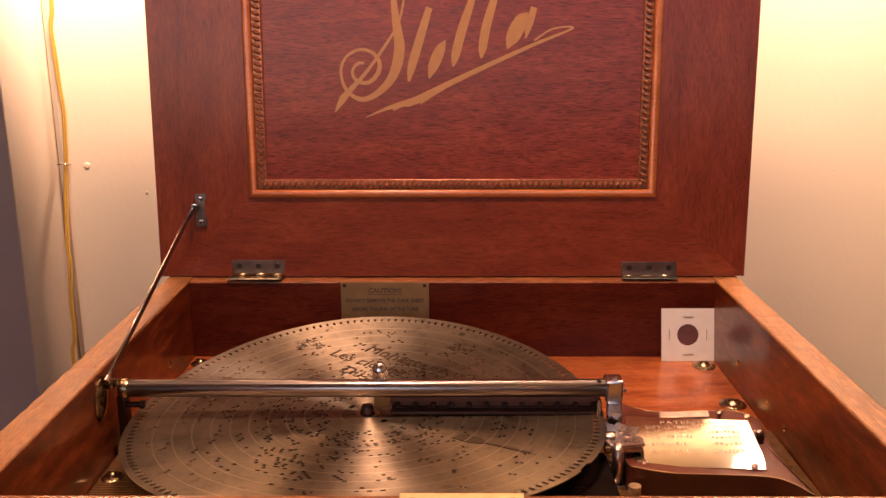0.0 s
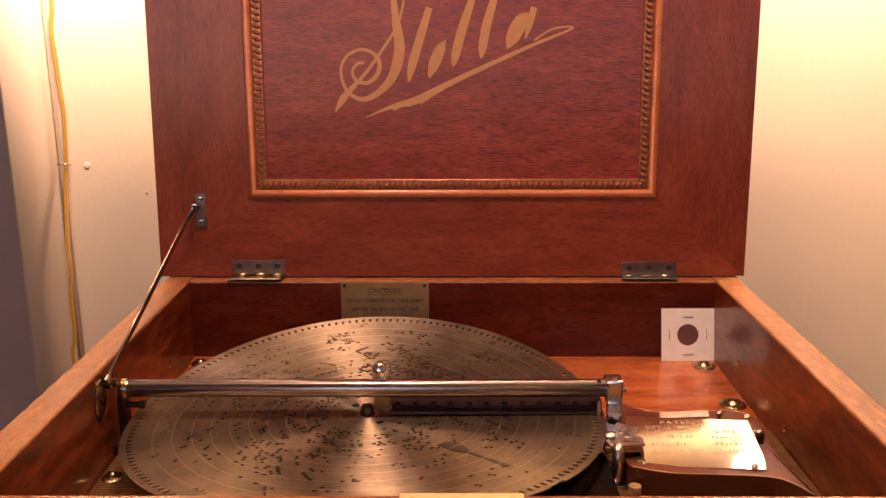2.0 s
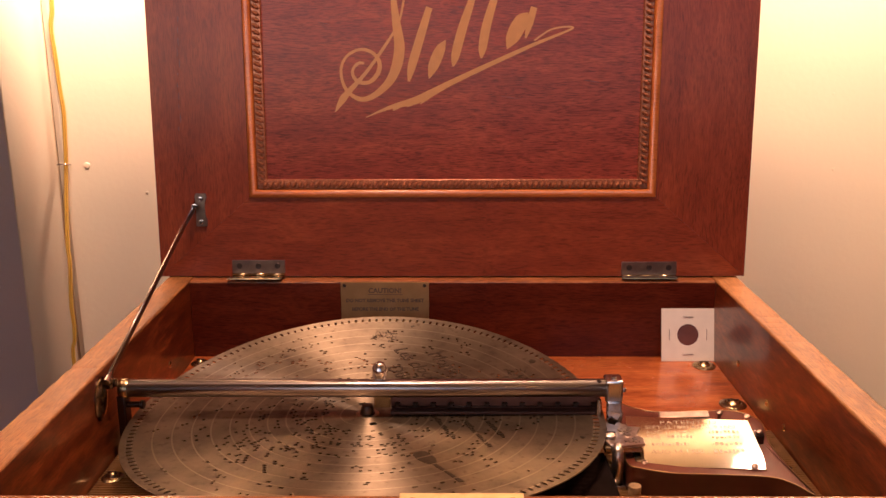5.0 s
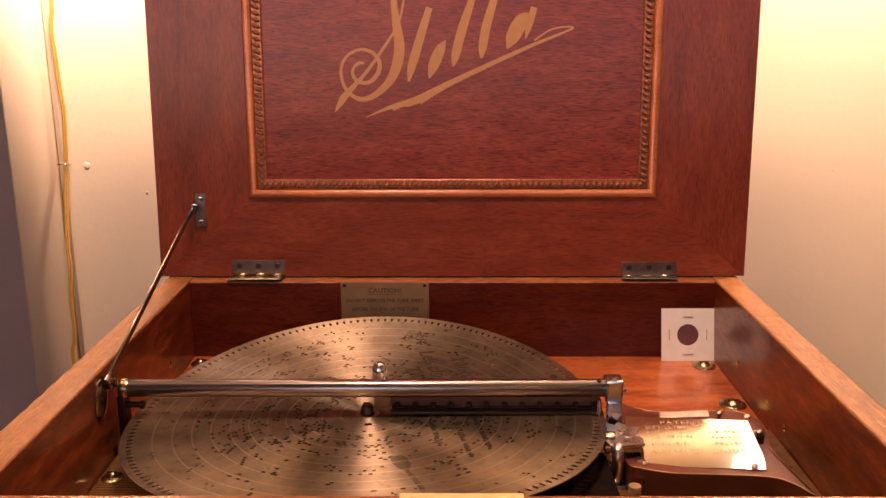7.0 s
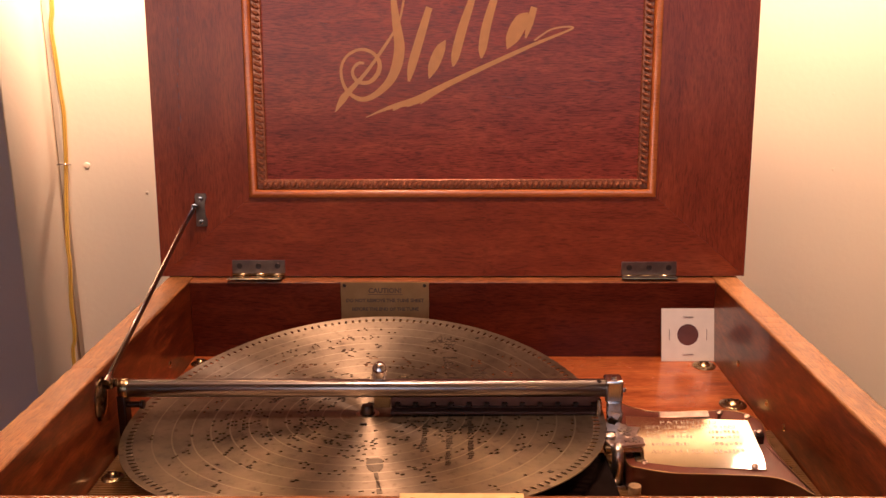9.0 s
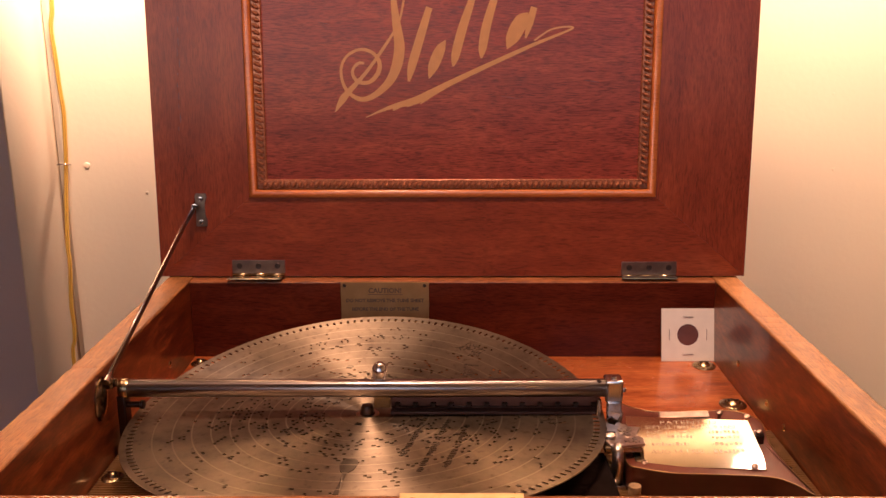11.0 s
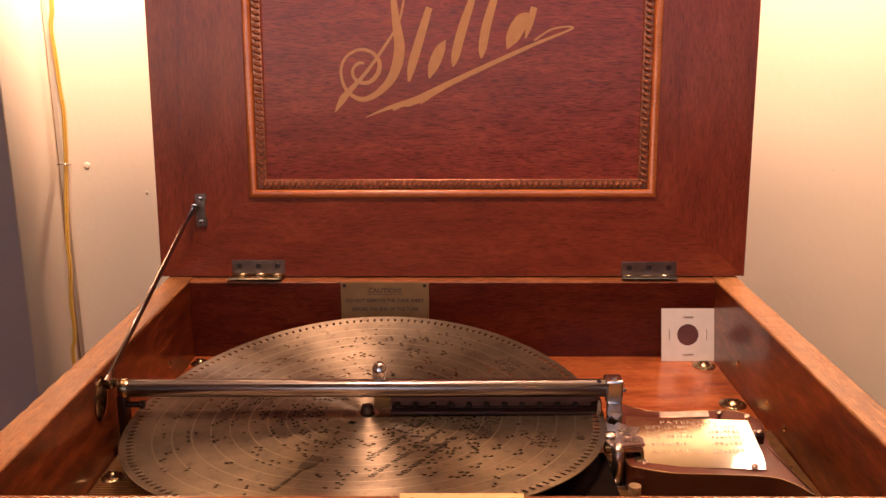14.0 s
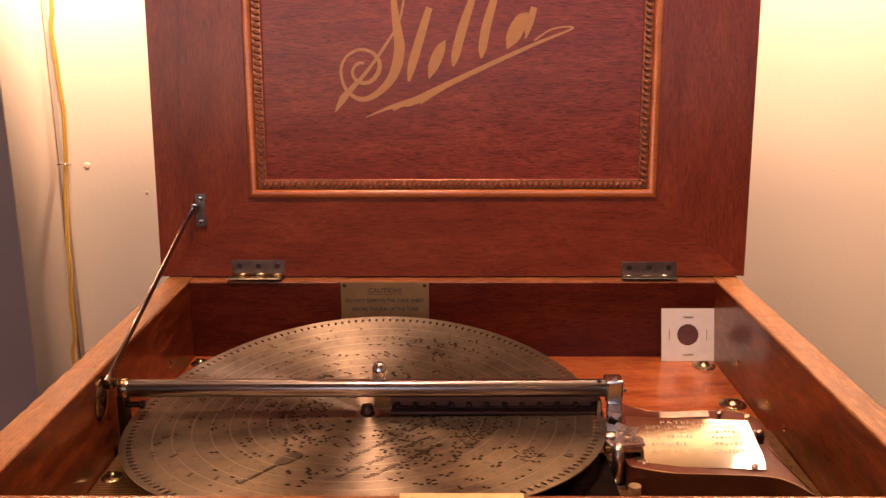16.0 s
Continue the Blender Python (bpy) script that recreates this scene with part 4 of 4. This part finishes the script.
for x, z in ((-0.1025, 0.0722), (-0.0262, 0.0722), (-0.1025, 0.0350), (-0.0262, 0.0350)):
    part("pin", lathe([(0, 0), (0.0018, 0), (0.0014, 0.0007), (0, 0.0010)], 12, at(x, -0.0016, z, "-y")), DARKSTEEL, caution)

# ---- cardboard coin holder ----
b = bmesh.new()
S = 0.0252
n = 32
sq, ci = [], []
for i in range(n):
    a = 2 * math.pi * (i + 0.5) / n
    k = S / max(abs(math.cos(a)), abs(math.sin(a)))
    sq.append((k * math.cos(a), k * math.sin(a)))
    ci.append((0.0103 * math.cos(a), 0.0103 * math.sin(a)))
for i in range(n):
    if i % 8 == 3:
        a, c = sq[i], sq[(i + 1) % n]
        sgn = (math.copysign(S, a[0] + c[0]), math.copysign(S, a[1] + c[1]))
        sq[i] = sgn
V = [[b.verts.new((x, 0, z)) for x, z in sq], [b.verts.new((x, 0, z)) for x, z in ci], [b.verts.new((x, 0.0013, z)) for x, z in sq], [b.verts.new((x, 0.0013, z)) for x, z in ci]]
for i in range(n):
    j = (i + 1) % n
    b.faces.new((V[0][i], V[0][j], V[1][j], V[1][i])), b.faces.new((V[2][j], V[2][i], V[3][i], V[3][j]))
    b.faces.new((V[0][j], V[0][i], V[2][i], V[2][j])), b.faces.new((V[1][i], V[1][j], V[3][j], V[3][i]))
bmesh.ops.recalc_face_normals(b, faces=b.faces[:])
HOLD = pose(0.2256, -0.0127, 0.0001, -13.5, 0, 0.4) @ Matrix.Translation((0, 0, S))
coin = thing("coin_holder", "square white cardboard coin holder leaning in the corner", "coin holder", HOLD)
part("card", b, CARD, coin)
part("film", lathe([(0, 0), (0.0112, 0), (0.0112, 0.0003), (0, 0.0003)], 32, at(0, 0.0009, 0, "-y")), plain("dark_film", (0.13, 0.045, 0.034), 0.25, 0.2), coin, "dark empty round window")
for x, z, turn in ((0, 0.0172, 0), (0, -0.0186, 0), (-0.0178, 0, 90), (0.0178, 0, 90)):
    s = part("staple", rod([(-0.0052, 0.0004, 0), (-0.0052, -0.0004, 0), (0.0052, -0.0004, 0), (0.0052, 0.0004, 0)], 0.00032, 6), STEEL, coin)
    s.matrix_basis = pose(x, 0, z, 0, turn, 0)


# ---- deck screws in cup washers ----
def deck_screw(x, y, z, r):
    t = thing("deck_screw", "domed brass screw in a cup washer", "screw", pose(x, y, z), "screws holding the movement")
    part("cup_washer", lathe([(0.0, 0.0), (r, 0), (r * 0.98, 0.0007), (r * 0.80, 0.0016), (r * 0.62, 0.0017), (r * 0.55, 0.0010), (0, 0.0010)], 28), BRASS, t)
    part("head", lathe([(0, 0.001), (r * 0.52, 0.001), (r * 0.50, 0.0022), (r * 0.30, 0.0042), (0, 0.0050)], 22), BRASS, t)
    part("slot", box(-r * 0.42, r * 0.42, -0.0004, 0.0004, 0.0040, 0.0051), DARKSTEEL, t)
    return t


deck_screw(0.2375, -0.0250, 0.0, 0.0110)
deck_screw(0.2378, -0.1115, 0.0, 0.0115)
deck_screw(-0.2400, -0.0190, 0.0, 0.0090)
deck_screw(-0.2405, -0.2440, 0.0042, 0.0078)
for sx, y, z in ((1, -0.1505, 0.0193), (1, -0.1885, 0.0162), (1, -0.0777, 0.0238), (-1, -0.0729, 0.0208)):
    tagged(link("wall_screw", lathe([(0, 0), (0.0030, 0), (0.0026, 0.0006), (0.0012, 0.0010), (0, 0.0010)], 14, at(sx * HX, y, z, "-x" if sx > 0 else "x")), BRASS), "small flush brass screw in the case side", "screw", "screws in the case sides")

# ---- lock plate on the front rim ----
lock = tagged(link("lock_plate", box(-0.0288, 0.0357, YF - 0.0200, YF - 0.0006, RIM - 0.0006, RIM + 0.0009, 0.0003), metal("satin_brass", (0.85, 0.62, 0.32), 0.55, (0.5, 0.34, 0.16), 0.4, 90)), "bright brass lock strike on the front rim", "lock plate")
for x in (-0.022, 0.030):
    part("screw", lathe([(0, 0), (0.0026, 0), (0.0022, 0.0006), (0, 0.0009)], 12, at(x, YF - 0.0085, RIM + 0.0009)), BRASS, lock)

# ---- lamp cord on the wall ----
m_c, N_c, L_c, B_c = mat("clear_amber_flex")
B_c.inputs["Base Color"].default_value = (0.62, 0.34, 0.045, 1)
B_c.inputs["Roughness"].default_value = 0.25
B_c.inputs["Transmission Weight"].default_value = 0.25
path = [(-0.4620, 0.62), (-0.4600, 0.45), (-0.4603, 0.3407), (-0.4643, 0.3117), (-0.4629, 0.2772), (-0.4618, 0.2394), (-0.4602, 0.2142), (-0.4623, 0.1780), (-0.4642, 0.1524), (-0.4690, 0.1064), (-0.4706, 0.0860), (-0.4734, 0.0474), (-0.4731, 0.0243), (-0.4770, -0.0250), (-0.4766, -0.0542), (-0.4781, -0.0754), (-0.4819, -0.0976), (-0.4800, -0.20), (-0.4760, -0.45), (-0.4700, FLOOR_Z + 0.01)]
fine = []
for i in range(len(path) - 1):
    a, b_, c, d = [Vector(path[min(max(i + k, 0), len(path) - 1)]) for k in (-1, 0, 1, 2)]
    for k in range(5):
        t = k / 5
        fine.append(0.5 * ((2 * b_) + (c - a) * t + (2 * a - 5 * b_ + 4 * c - d) * t * t + (3 * b_ - a - 3 * c + d) * t ** 3))
cord = thing("lamp_cord", "amber twin lamp cord hanging down the wall", "cord")
for s in (-1, 1):
    run = []
    for p in fine:
        off = 0.012 * min(1.0, max(0.0, (0.14 - p.y) / 0.12))  # hangs clear of the wall below its clip
        k = 1 - off / 1.054
        run.append((EYE.x + (p.x + s * 0.0012 - EYE.x) * k, WALL_Y - 0.0034 - off, EYE.z + (p.y - EYE.z) * k if p.y > -0.3 else p.y))
    part("strand", rod(run, 0.0014, 10), m_c, cord)
part("clip", rod([(-0.4735, WALL_Y + 0.001, 0.1498), (-0.4738, WALL_Y - 0.0062, 0.1500), (-0.4600, WALL_Y - 0.0062, 0.1497), (-0.4598, WALL_Y + 0.001, 0.1495)], 0.0007, 6), STEEL, cord)
for x, z, s in ((-0.4403, 0.1480, 0.0042), (-0.3711, 0.1150, 0.0022), (0.4508, 0.2317, 0.0014), (0.4595, 0.1423, 0.0020), (0.4299, 0.1971, 0.0010)):
    tagged(link("paint_nib", lathe([(0, 0), (s, 0), (s * 0.8, s * 0.25), (0, s * 0.4)], 10, at(x, WALL_Y + 0.0002, z, "-y")), WALLPAINT), "painted-over lump on the cream wall", "paint lump", "lumps in the wall paint")


# ---- what moves ----
def motions():
    rows = [(t, BASE @ Matrix.Rotation(radians(RATE * t), 4, "Z")) for t in range(0, 17)]
    walk(tune_disc, rows)


motions()
